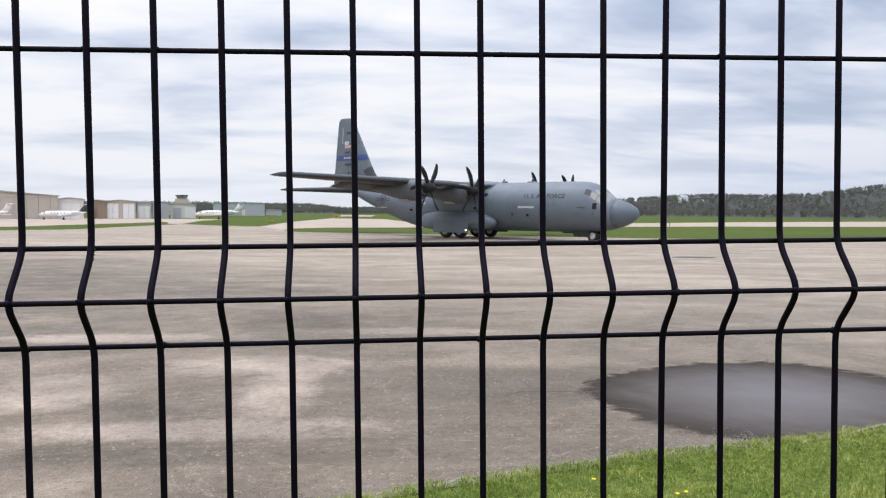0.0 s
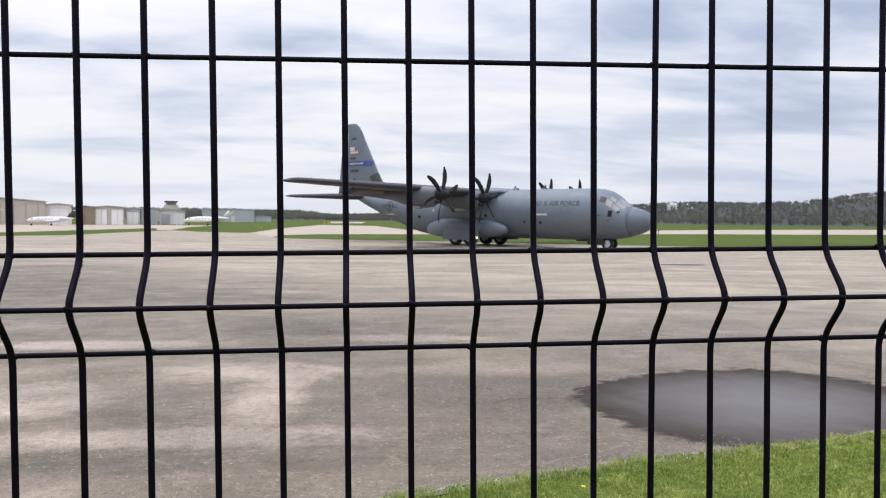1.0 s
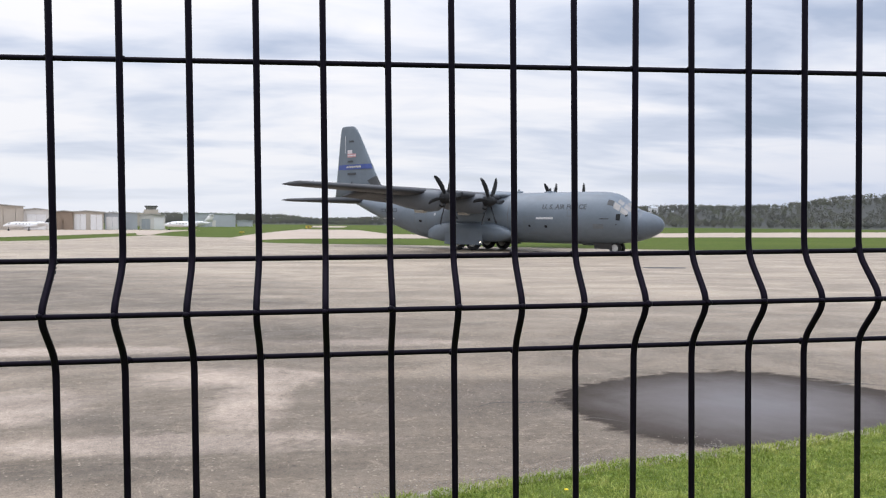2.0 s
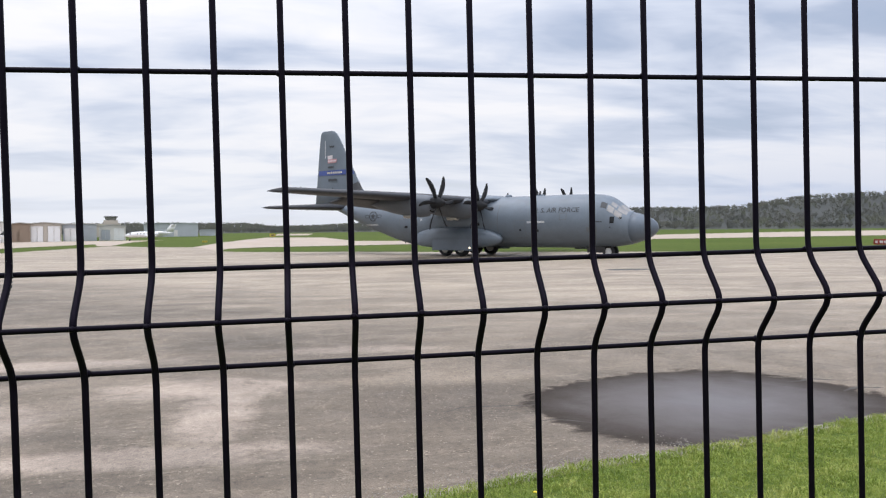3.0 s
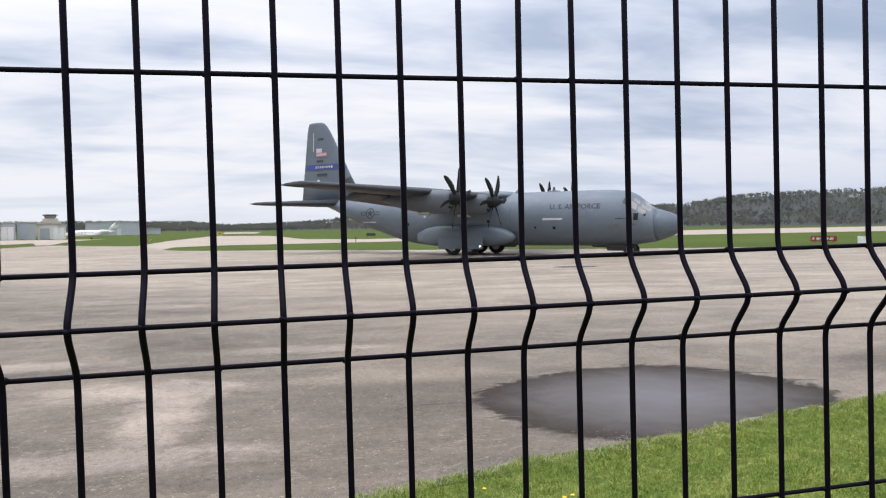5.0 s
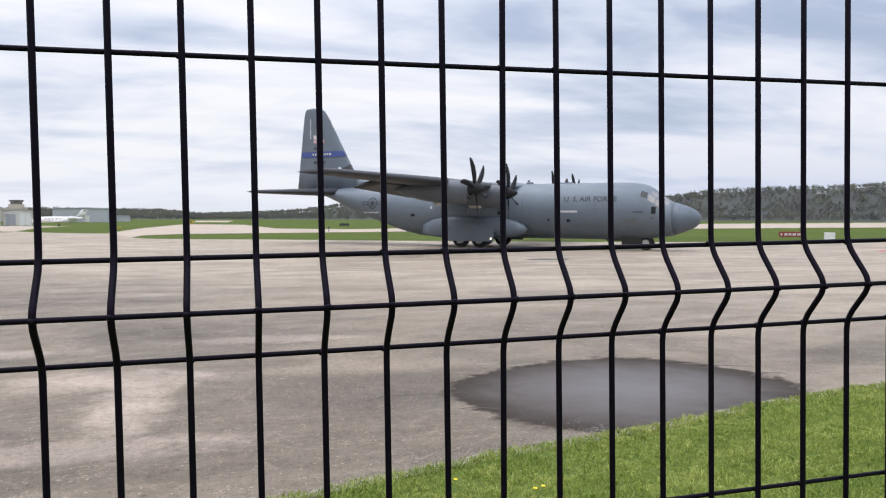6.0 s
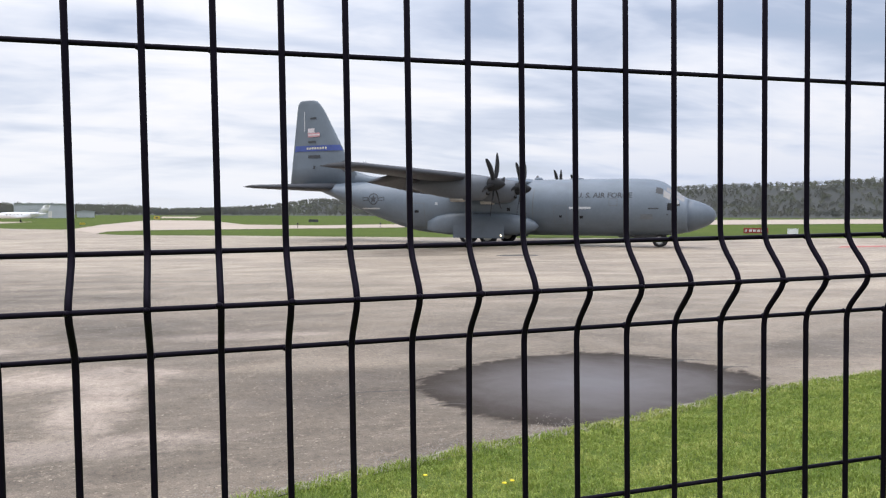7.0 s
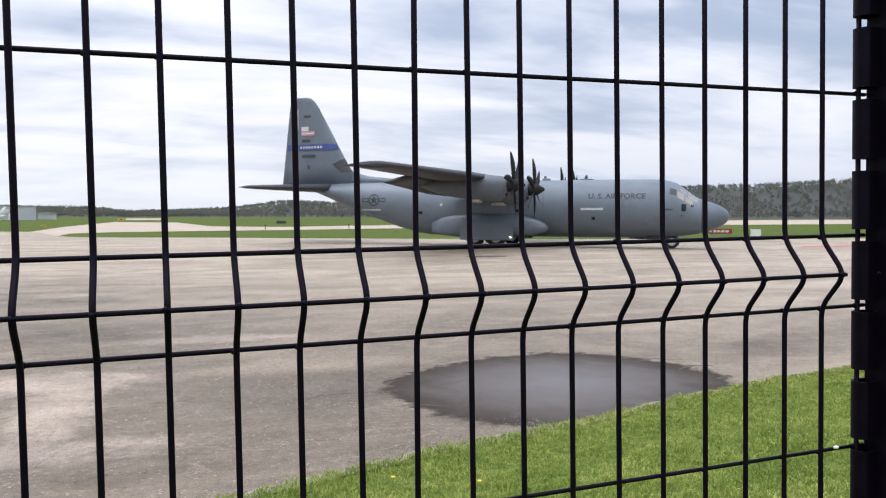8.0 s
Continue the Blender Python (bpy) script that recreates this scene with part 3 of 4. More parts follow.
    prof = [(cx + 0.016, 0.005)] + ring_o + [(cx + 0.016, -0.016), (cx + 0.016, -0.0142)] + ring_i[::-1] + [(cx + 0.016, 0.0032)]
    v, f = loft([[(x, y, z) for x, y in prof] for z in (-0.0315, -0.030, 0.030, 0.0315)])
    tab = None
    for k in range(-18, 8):
        if tab is None:
            ob = tab = mesh_ob("post_tab", v, f, "wire", post)
        else:
            ob = new("post_tab", tab.data)
            ob.parent = post
        ob.location = (0, 0, ROW_B + 0.0381 + 0.0762 * k)


build_fence()


# ---- the cargo aircraft: x ahead of the nose, y to its left, z up from the ground ----
STATIONS = [  # x, top, bottom, half width
    (0.0, 2.30, 2.20, 0.05), (-0.06, 2.50, 1.98, 0.27), (-0.25, 2.74, 1.74, 0.52), (-0.7, 3.02, 1.46, 0.86), (-1.3, 3.24, 1.22, 1.15), (-1.9, 3.42, 1.04, 1.38), (-2.3, 3.66, 0.96, 1.52),
    (-2.9, 4.16, 0.88, 1.70), (-3.5, 4.56, 0.82, 1.84), (-4.2, 4.75, 0.77, 1.97), (-5.2, 4.82, 0.73, 2.08), (-6.5, 4.84, 0.72, 2.13), (-20.0, 4.84, 0.72, 2.13), (-21.5, 4.84, 0.78, 2.13), (-23.0, 4.84, 1.02, 2.12), (-25.0, 4.84, 1.60, 2.05),
    (-27.0, 4.84, 2.30, 1.90), (-29.0, 4.80, 3.06, 1.58), (-30.8, 4.70, 3.78, 1.05), (-32.1, 4.58, 4.24, 0.5), (-32.6, 4.50, 4.36, 0.2)]


def smooth_interp(x, col):
    xs = [s[0] for s in STATIONS][::-1]
    ys = [s[col] for s in STATIONS][::-1]
    i = min(max(int(np.searchsorted(xs, x)) - 1, 0), len(xs) - 2)

    def slope(k):
        if k <= 0 or k >= len(xs) - 1:
            return 0.0 if k <= 0 else (ys[-1] - ys[-2]) / (xs[-1] - xs[-2])
        a, b = (ys[k] - ys[k - 1]) / (xs[k] - xs[k - 1]), (ys[k + 1] - ys[k]) / (xs[k + 1] - xs[k])
        return 0.0 if a * b <= 0 else 2 * a * b / (a + b)
    h = xs[i + 1] - xs[i]
    t = (x - xs[i]) / h
    m0, m1 = slope(i) * h, slope(i + 1) * h
    return ys[i] * (2 * t ** 3 - 3 * t * t + 1) + m0 * (t ** 3 - 2 * t * t + t) + ys[i + 1] * (3 * t * t - 2 * t ** 3) + m1 * (t ** 3 - t * t)


def skin(x, angle, out=0.0):
    """The fuselage surface: angle 0 is the top, 90 the right side, 180 the belly."""
    top, bot, half = smooth_interp(x, 1), smooth_interp(x, 2), smooth_interp(x, 3)
    a = radians(angle)
    return (x, -(half + out) * math.sin(a), (top + bot) / 2 + ((top - bot) / 2 + out) * math.cos(a))


def skin_side(x, z, side=-1, out=0.012):
    top, bot, half = smooth_interp(x, 1), smooth_interp(x, 2), smooth_interp(x, 3)
    u = min(max((z - (top + bot) / 2) / ((top - bot) / 2), -0.999), 0.999)
    n = math.sqrt(1 - u * u)
    return (x, side * (half * n + out * n), z + out * u)


def decal(name, x0, x1, z0, z1, mat, parent, label="", side=-1, out=0.012, nx=6, nz=6):
    """A painted or glazed area that follows the fuselage's side."""
    grid = [[skin_side(x0 + (x1 - x0) * i / nx, z0 + (z1 - z0) * j / nz, side, out) for i in range(nx + 1)] for j in range(nz + 1)]
    v, f = loft(grid, closed=False)
    return mesh_ob(name, v, f, mat, parent, label, True)


def frame_decal(name, x0, x1, z0, z1, w, mat, parent, side=-1):
    v, f = [], []
    for a in ((x0, x1, z0, z0 + w), (x0, x1, z1 - w, z1), (x0, x0 + w, z0, z1), (x1 - w, x1, z0, z1)):
        grid = [[skin_side(a[0] + (a[1] - a[0]) * i / 4, a[2] + (a[3] - a[2]) * j / 6, side, 0.010) for i in range(5)] for j in range(7)]
        vv, ff = loft(grid, closed=False)
        f += [tuple(i + len(v) for i in q) for q in ff]
        v += vv
    return mesh_ob(name, v, f, mat, parent)


def airfoil(n=12, thick=0.14):
    def y(t):
        return 5 * thick * (0.2969 * math.sqrt(t) - 0.126 * t - 0.3516 * t * t + 0.2843 * t ** 3 - 0.1036 * t ** 4)
    ts = [(1 - math.cos(math.pi * i / n)) / 2 for i in range(n + 1)]
    return [(t, y(t) * 1.1) for t in ts] + [(t, -y(t) * 0.9) for t in ts[-2:0:-1]]


def wing_skin(sections, thick=0.14, upright=False):
    """sections: (span, leading edge x, chord, height of the chord)."""
    prof = airfoil(thick=thick)
    rings = []
    for s, xle, chord, z in sections:
        if upright:
            rings.append([(xle - chord * t, z + chord * h, s) for t, h in prof])
        else:
            rings.append([(xle - chord * t, s, z + chord * h) for t, h in prof])
    return loft(rings)


def revolve(profile, axis="x", n=24):
    """profile: (along, radius)."""
    rings = []
    for a, r in profile:
        ring = []
        for j in range(n):
            t = 2 * math.pi * j / n
            ring.append((a, r * math.cos(t), r * math.sin(t)) if axis == "x" else (r * math.cos(t), a, r * math.sin(t)))
        rings.append(ring)
    return loft(rings)


def text_mesh(body, size):
    cu = bpy.data.curves.new("lettering", "FONT")
    cu.body, cu.size = body, size
    cu.resolution_u = 2
    cu.offset = 0.016
    ob = new("lettering", cu)
    me = bpy.data.meshes.new_from_object(ob.evaluated_get(bpy.context.evaluated_depsgraph_get()))
    bpy.data.objects.remove(ob)
    return me


PLANE = new("cargo_plane")
tagged(PLANE, "grey four-engined turboprop military cargo plane taxiing on the apron", "airplane")
SPINNERS, WHEELS = [], []


def build_fuselage():
    xs = sorted({s[0] for s in STATIONS} | {-0.02, -0.13, -0.45, -1.0, -2.6, -3.2, -3.85, -4.7, -5.8, -8, -11, -14, -17, -22.2, -24, -26, -28, -30, -31.5}, reverse=True)
    cut = -1.75
    front = [x for x in xs if x > cut] + [cut]
    back = [cut] + [x for x in xs if x < cut]
    v, f = loft([[skin(x, 360 * j / 40) for j in range(40)] for x in back])
    body = mesh_ob("fuselage", v, f, "grey", PLANE, "matte grey fuselage", True)
    v, f = loft([[skin(x, 360 * j / 40) for j in range(40)] for x in front])
    mesh_ob("radome", v, f, "radome", PLANE, "darker grey rounded nose radome", True)
    # cockpit glazing on both sides and ahead
    panes = []
    for sg in (-1, 1):
        for x0, x1, a0, a1 in ((-2.02, -2.62, 3, 22), (-2.02, -2.66, 25, 44), (-2.30, -2.80, 47, 64), (-2.86, -3.30, 44, 62), (-3.36, -3.80, 42, 58), (-2.75, -3.15, 26, 40)):
            panes.append((x0, x1, *sorted((sg * a0, sg * a1))))
    for x0, x1, a0, a1 in panes:
        grid = [[skin(x0 + (x1 - x0) * i / 4, a0 + (a1 - a0) * j / 4, 0.012) for i in range(5)] for j in range(5)]
        v, f = loft(grid, closed=False)
        mesh_ob("cockpit_window", v, f, "dark" if x0 < -3.3 else "glass", body, "cockpit window pane", True)
    for side in (-1, 1):
        decal("cockpit_side_window", -2.72, -3.02, 2.58, 3.06, "blade_black", body, "dark lower cockpit window", side)
        decal("port_window", -2.25, -2.42, 2.86, 3.02, "blade_black", body, "small dark round window", side)
        decal("stencil_bar", -3.55, -4.25, 2.66, 2.74, "letter", body, "small grey stencilled bar", side)
        decal("stencil_bar", -2.95, -3.05, 2.24, 2.34, "letter", body, "small grey stencilled bar", side)
        decal("side_fairing", -3.95, -4.75, 1.98, 2.32, "line", body, "pale grey sensor fairing", side, 0.05)
        decal("white_stripe", -8.15, -9.7, 2.66, 2.80, "pale", body, "white painted stripe on the side", side)
        decal("white_stripe", -25.05, -26.9, 2.62, 2.72, "pale", body, "white painted stripe on the tail", side)
        decal("window", -8.72, -8.96, 1.98, 2.18, "blade_black", body, "small dark round window", side)
        decal("window", -10.25, -10.43, 2.05, 2.2, "blade_black", body, "small dark round window", side)
        decal("window", -14.1, -14.35, 2.5, 2.72, "blade_black", body, "small dark round window", side)
        decal("window", -21.55, -21.9, 2.35, 2.55, "blade_black", body, "small dark door window", side)
        frame_decal("door_seam", -21.1, -22.4, 1.2, 3.1, 0.05, "line", body, side)
        frame_decal("door_seam", -9.9, -10.8, 1.5, 2.9, 0.035, "line", body, side)
        frame_decal("hatch", -6.35, -6.85, 2.85, 3.4, 0.06, "line", body, side)
        decal("propeller_warning_line", -12.35, -12.43, 0.95, 4.1, "line", body, "dark grey warning line", side, nz=14)
        decal("wing_light", -19.95, -20.15, 2.95, 3.15, "pale", body, "pale round light", side)
        # star-and-bars mark, as plain shapes
        ring = []
        for r in (0.46, 0.37):
            ring.append([skin_side(-25.6 + r * math.cos(t), 3.42 + r * math.sin(t), side) for t in (2 * math.pi * i / 28 for i in range(29))])
        v, f = loft(ring, closed=False)
        mesh_ob("roundel_ring", v, f, "letter", body)
        star = [skin_side(-25.6 + r * math.sin(a), 3.42 + r * math.cos(a), side, 0.014) for r, a in ((0.36 if i % 2 == 0 else 0.15, math.pi * i / 5) for i in range(10))]
        mesh_ob("roundel_star", star + [skin_side(-25.6, 3.42, side, 0.014)], [(i, (i + 1) % 10, 10) for i in range(10)], "letter", body)
        for sx in (-1, 1):
            frame_decal("roundel_bar", -25.6 + sx * 0.74 - 0.26, -25.6 + sx * 0.74 + 0.26, 3.27, 3.57, 0.06, "letter", body, side)
    # lettering along both sides
    for side in (-1, 1):
        me = text_mesh("U. S. AIR FORCE", 0.62)
        xs_ = [p.co.x for p in me.vertices]
        lo, hi = min(xs_), max(xs_)
        for p in me.vertices:
            u = (p.co.x - lo) / (hi - lo)
            x = (-9.2 + u * 3.85) if side < 0 else (-5.35 - u * 3.85)
            p.co = skin_side(x, 3.44 + p.co.y * 0.82, side, 0.012)
        me.materials.clear()
        me.materials.append(MAT["letter"])
        me.name = "side_lettering"
        ob = new("side_lettering", me)
        ob.parent = body
        ob["label"] = "dark grey lettering reading U.S. AIR FORCE"
    # aerials and fairings on the spine
    for x, h, lean in ((-9.55, 0.36, 0.05), (-12.6, 0.30, 0.0)):
        v, f = wing_skin([(smooth_interp(x, 1) - 0.03, x, 0.30, 0.0), (smooth_interp(x, 1) + h, x - lean, 0.14, 0.0)], 0.16, True)
        mesh_ob("aerial", v, f, "dark", body, "dark blade aerial", True)
    for x, length, r in ((-9.7, 1.1, 0.07), (-12.6, 0.7, 0.16)):
        v, f = revolve([(-length / 2, 0.01), (-length * 0.35, r * 0.8), (0, r), (length * 0.35, r * 0.8), (length / 2, 0.01)], "x", 12)
        ob = mesh_ob("spine_fairing", v, f, "grey", body, "", True)
        ob.location = (x, 0, smooth_interp(x, 1) + 0.02)
    # belly fairing
    bm = bmesh.new()
    box(bm, (1.4, 0.5, 0.14), pose(-5.9, 0, 0.70), 0.05)
    part("belly_fairing", bm, "dark", body)
    # main gear sponsons, one on each side
    for side in (-1, 1):
        rings = []
        for x, ry, z0, z1 in ((-12.0, 0.10, 1.32, 1.5), (-12.25, 0.36, 1.08, 1.75), (-12.9, 0.62, 0.86, 2.05), (-13.9, 0.80, 0.74, 2.26), (-15.2, 0.86, 0.68, 2.36), (-18.0, 0.84, 0.68, 2.36), (-19.0, 0.66, 0.70, 2.3), (-20.0, 0.36, 0.80, 2.1), (-20.8, 0.08, 1.0, 1.7)):
            rings.append([(x, side * 2.02 + ry * math.copysign(abs(math.cos(t)) ** 0.8, math.cos(t)), (z0 + z1) / 2 + (z1 - z0) / 2 * math.sin(t)) for t in (2 * math.pi * j / 24 for j in range(24))])
        v, f = loft(rings)
        mesh_ob("wheel_sponson", v, f, "grey", PLANE, "rounded grey main wheel sponson", True)
        bm = bmesh.new()
        box(bm, (4.0, 0.06, 0.95), pose(-16.3, side * 2.90, 0.97, side * 4, 0, 0), 0.025)
        part("wheel_door", bm, "grey", PLANE, "open grey main wheel door")
    bm = bmesh.new()
    bmesh.ops.create_cone(bm, cap_ends=True, segments=14, radius1=0.05, radius2=0.06, depth=0.10, matrix=pose(-14.5, -2.97, 0.72, 0, 90, 0))
    part("landing_light", bm, "light", PLANE, "glowing landing light")


def wheel(x, y, r, w, name):
    v, f = revolve([(-w * 0.30, r * 0.52), (-w * 0.46, r * 0.60), (-w * 0.5, r * 0.80), (-w * 0.42, r * 0.94), (-w * 0.25, r * 0.995), (w * 0.25, r * 0.995), (w * 0.42, r * 0.94), (w * 0.5, r * 0.80), (w * 0.46, r * 0.60), (w * 0.30, r * 0.52)], "y", 28)
    ob = mesh_ob(name, v, f, "rubber", PLANE, "black rubber tyre", True)
    v, f = revolve([(-w * 0.36, r * 0.10), (-w * 0.33, r * 0.34), (-w * 0.42, r * 0.50), (-w * 0.40, r * 0.57), (w * 0.40, r * 0.57), (w * 0.42, r * 0.50), (w * 0.33, r * 0.34), (w * 0.36, r * 0.10)], "y", 24)
    mesh_ob("rim", v, f, "rim", ob, "pale metal wheel rim", True)
    WHEELS.append((ob, x, y, r))


def build_gear():
    for y in (-0.33, 0.33):
        wheel(-3.69, y, 0.48, 0.30, "nose_wheel")
    v, f = tube([(-3.69, 0, 0.48), (-3.6, 0, 1.2)], 0.10, 12)
    mesh_ob("nose_strut", v, f, "dark", PLANE, "", True)
    v, f = tube([(-3.69, -0.33, 0.48), (-3.69, 0.33, 0.48)], 0.06, 10)
    mesh_ob("nose_axle", v, f, "dark", PLANE, "", True)
    for y in (-0.6, 0.6):
        bm = bmesh.new()
        box(bm, (1.5, 0.05, 0.5), pose(-4.6, y, 0.62, 20 if y < 0 else -20, 0, 0), 0.02)
        part("nose_wheel_door", bm, "dark", PLANE, "open nose wheel door")
    for y in (-2.2, 2.2):
        for x in (-15.75, -17.35):
            wheel(x, y, 0.70, 0.50, "main_wheel")
        v, f = tube([(-15.75, y, 0.70), (-17.35, y, 0.70)], 0.1, 10)
        mesh_ob("bogie_beam", v, f, "dark", PLANE, "", True)


def wing_z(s):
    return 4.36 + abs(s) * 0.0235


def build_wings():
    secs = []
    for s, le, te in ((-20.3, -16.6, -18.7), (-20.15, -16.25, -18.75), (-19.6, -16.05, -18.7), (-10.5, -14.1, -18.3), (-5.2, -13.55, -18.4), (0, -13.5, -18.45), (5.2, -13.55, -18.4), (10.5, -14.1, -18.3), (19.6, -16.05, -18.7), (20.15, -16.25, -18.75), (20.3, -16.6, -18.7)):
        secs.append((s, le, le - te, wing_z(s)))
    # wing, flaps and tailplane carry their underside shade in the base colour
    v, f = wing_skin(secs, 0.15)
    wing = mesh_ob("wing", v, f, "under", PLANE, "high straight grey wing, colour darkened for its underside shade", True)
    # drooped flaps behind the wing, in two lengths a side
    for side in (-1, 1):
        for a, b, fall_a, fall_b in ((2.4, 6.6, 0.62, 0.66), (6.8, 14.1, 0.66, 0.34)):
            rings = []
            for step in range(7):
                q = step / 6
                z, fall = wing_z(a + (b - a) * q) - 0.16, fall_a + (fall_b - fall_a) * q
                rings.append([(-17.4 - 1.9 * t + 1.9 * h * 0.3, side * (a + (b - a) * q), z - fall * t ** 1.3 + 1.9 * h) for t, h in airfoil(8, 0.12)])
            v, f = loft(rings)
            mesh_ob("flap", v, f, "under", wing, "drooped wing flap, colour darkened for underside shade", True)
        v, f = tube([(-17.1, side * 7, wing_z(7) - 0.25), (-18.2, side * 7, wing_z(7) - 0.5), (-18.9, side * 7, wing_z(7) - 0.62)], 0.12, 8)
        mesh_ob("flap_track", v, f, "under", wing, "", True)
        bm = bmesh.new()
        bmesh.ops.create_uvsphere(bm, u_segments=10, v_segments=8, radius=0.1, matrix=pose(-16.4, side * 19.4, wing_z(19.4) + 0.18))
        part("tip_light", bm, "pale", wing, "small wing tip light", True)
    # centre section fairing between wing and fuselage
    rings = []
    for x, h, w in ((-12.6, 0.03, 0.4), (-13.2, 0.3, 1.5), (-14.5, 0.42, 1.9), (-17, 0.38, 1.9), (-18.6, 0.2, 1.7), (-20.2, 0.02, 0.5)):
        rings.append([(x, w * math.cos(t), 4.62 + h * math.sin(t)) for t in (2 * math.pi * j / 20 for j in range(20))])
    v, f = loft(rings)
    mesh_ob("wing_fairing", v, f, "grey", PLANE, "", True)
    # tailplane with its rounded tips, then the fin
    tail = [(-8.03, -32.7, 0.9, 4.28), (-7.8, -32.3, 1.5, 4.28), (-7.3, -32.0, 1.85, 4.28), (0, -29.4, 4.4, 4.40), (7.3, -32.0, 1.85, 4.28), (7.8, -32.3, 1.5, 4.28), (8.03, -32.7, 0.9, 4.28)]
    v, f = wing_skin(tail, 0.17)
    mesh_ob("tailplane", v, f, "under", PLANE, "grey tailplane, colour darkened for underside shade", True)
    FIN = [(4.55, -27.3, 7.6, 0), (6.2, -28.75, 5.95, 0), (10.9, -31.4, 2.75, 0), (11.45, -31.8, 2.25, 0), (11.75, -32.15, 1.75, 0), (11.84, -32.5, 1.1, 0)]
    v, f = wing_skin(FIN, 0.10, True)
    fin = mesh_ob("fin", v, f, "grey", PLANE, "tall grey tail fin", True)
    v, f = loft([[(x, y, z) for x, y, z in ((x, -w, 4.70), (x, -w * 0.6, 4.75 + (top - 4.75) * 0.6), (x, 0, top), (x, w * 0.6, 4.75 + (top - 4.75) * 0.6), (x, w, 4.70))] for x, top, w in ((-21.0, 4.86, 0.04), (-24.0, 5.05, 0.15), (-27.0, 5.35, 0.24), (-28.4, 5.75, 0.3), (-29.4, 5.9, 0.2))], closed=True)
    mesh_ob("dorsal_fillet", v, f, "grey", PLANE, "", True)

    def fin_patch(name, quad, mat, label="", out=0.012):
        """quad: four (x, z) corners on the fin's right and left faces."""
        def half(x, z):
            zs = [q[0] for q in FIN]
            le, ch = np.interp(z, zs, [q[1] for q in FIN]), np.interp(z, zs, [q[2] for q in FIN])
            t = min(max((le - x) / ch, 0.0), 1.0)
            return 5 * 0.10 * ch * (0.2969 * math.sqrt(t) - 0.126 * t - 0.3516 * t * t + 0.2843 * t ** 3 - 0.1036 * t ** 4) * 1.1
        for side in (-1, 1):
            grid = []
            for j in range(7):
                row = []
                for i in range(13):
                    a = Vector(quad[0]).lerp(Vector(quad[1]), i / 12)
                    b = Vector(quad[3]).lerp(Vector(quad[2]), i / 12)
                    p = a.lerp(b, j / 6)
                    row.append((p.x, side * (half(p.x, p.y) + out), p.y))
                grid.append(row)
            v, f = loft(grid, closed=False)
            mesh_ob(name, v, f, mat, fin, label, True)
    def le(z):
        return float(np.interp(z, [q[0] for q in FIN], [q[1] for q in FIN]))
    def te(z):
        return float(np.interp(z, [q[0] for q in FIN], [q[1] - q[2] for q in FIN]))
    fin_patch("blue_band", [(te(7.52) + 0.15, 7.52), (le(7.52) - 0.05, 7.52), (le(8.0) - 0.05, 8.0), (te(8.0) + 0.15, 8.0)], "blue", "dark blue band across the fin")
    for i in range(8):
        x = -33.1 + i * 0.27
        fin_patch("band_bar", [(x, 7.67), (x + 0.18, 7.67), (x + 0.18, 7.85), (x, 7.85)], "yellowish", "", 0.02)
    fin_patch("flag_mark", [(-33.0, 8.72), (-31.75, 8.72), (-31.75, 9.07), (-33.0, 9.07)], "flag_red", "faded pinkish flag marking")
    fin_patch("flag_mark", [(-33.0, 9.09), (-32.3, 9.09), (-32.3, 9.45), (-33.0, 9.45)], "flag_white", "faded pale flag marking")
    fin_patch("flag_stripe", [(-32.95, 8.85), (-31.8, 8.85), (-31.8, 8.95), (-32.95, 8.95)], "flag_white", "", 0.018)
    for x0, x1, z0, z1 in ((-32.75, -32.1, 10.2, 10.38), (-32.95, -32.15, 8.22, 8.4), (-32.95, -31.7, 6.95, 7.18), (-32.4, -32.2, 6.0, 6.3)):
        fin_patch("tail_bar", [(x0, z0), (x1, z0), (x1, z1), (x0, z1)], "letter", "grey stencilled bar")
    fin_patch("rudder_stripe", [(-33.4, 9.2), (-33.3, 9.2), (-33.3, 10.9), (-33.4, 10.9)], "pale", "thin pale stripe")
    fin_patch("leading_edge_patch", [(-29.3, 5.7), (-28.4, 5.7), (le(6.8) - 0.02, 6.8), (-30.1, 6.35)], "dark", "dark patch on the fin's foot")


BLADE_SECS = ((0.25, 0.20, 0.00, 0.11), (0.6, 0.27, 0.03, 0.085), (1.0, 0.34, 0.05, 0.06), (1.4, 0.36, 0.03, 0.045), (1.75, 0.32, -0.03, 0.032), (1.98, 0.24, -0.10, 0.022), (2.10, 0.10, -0.15, 0.012))


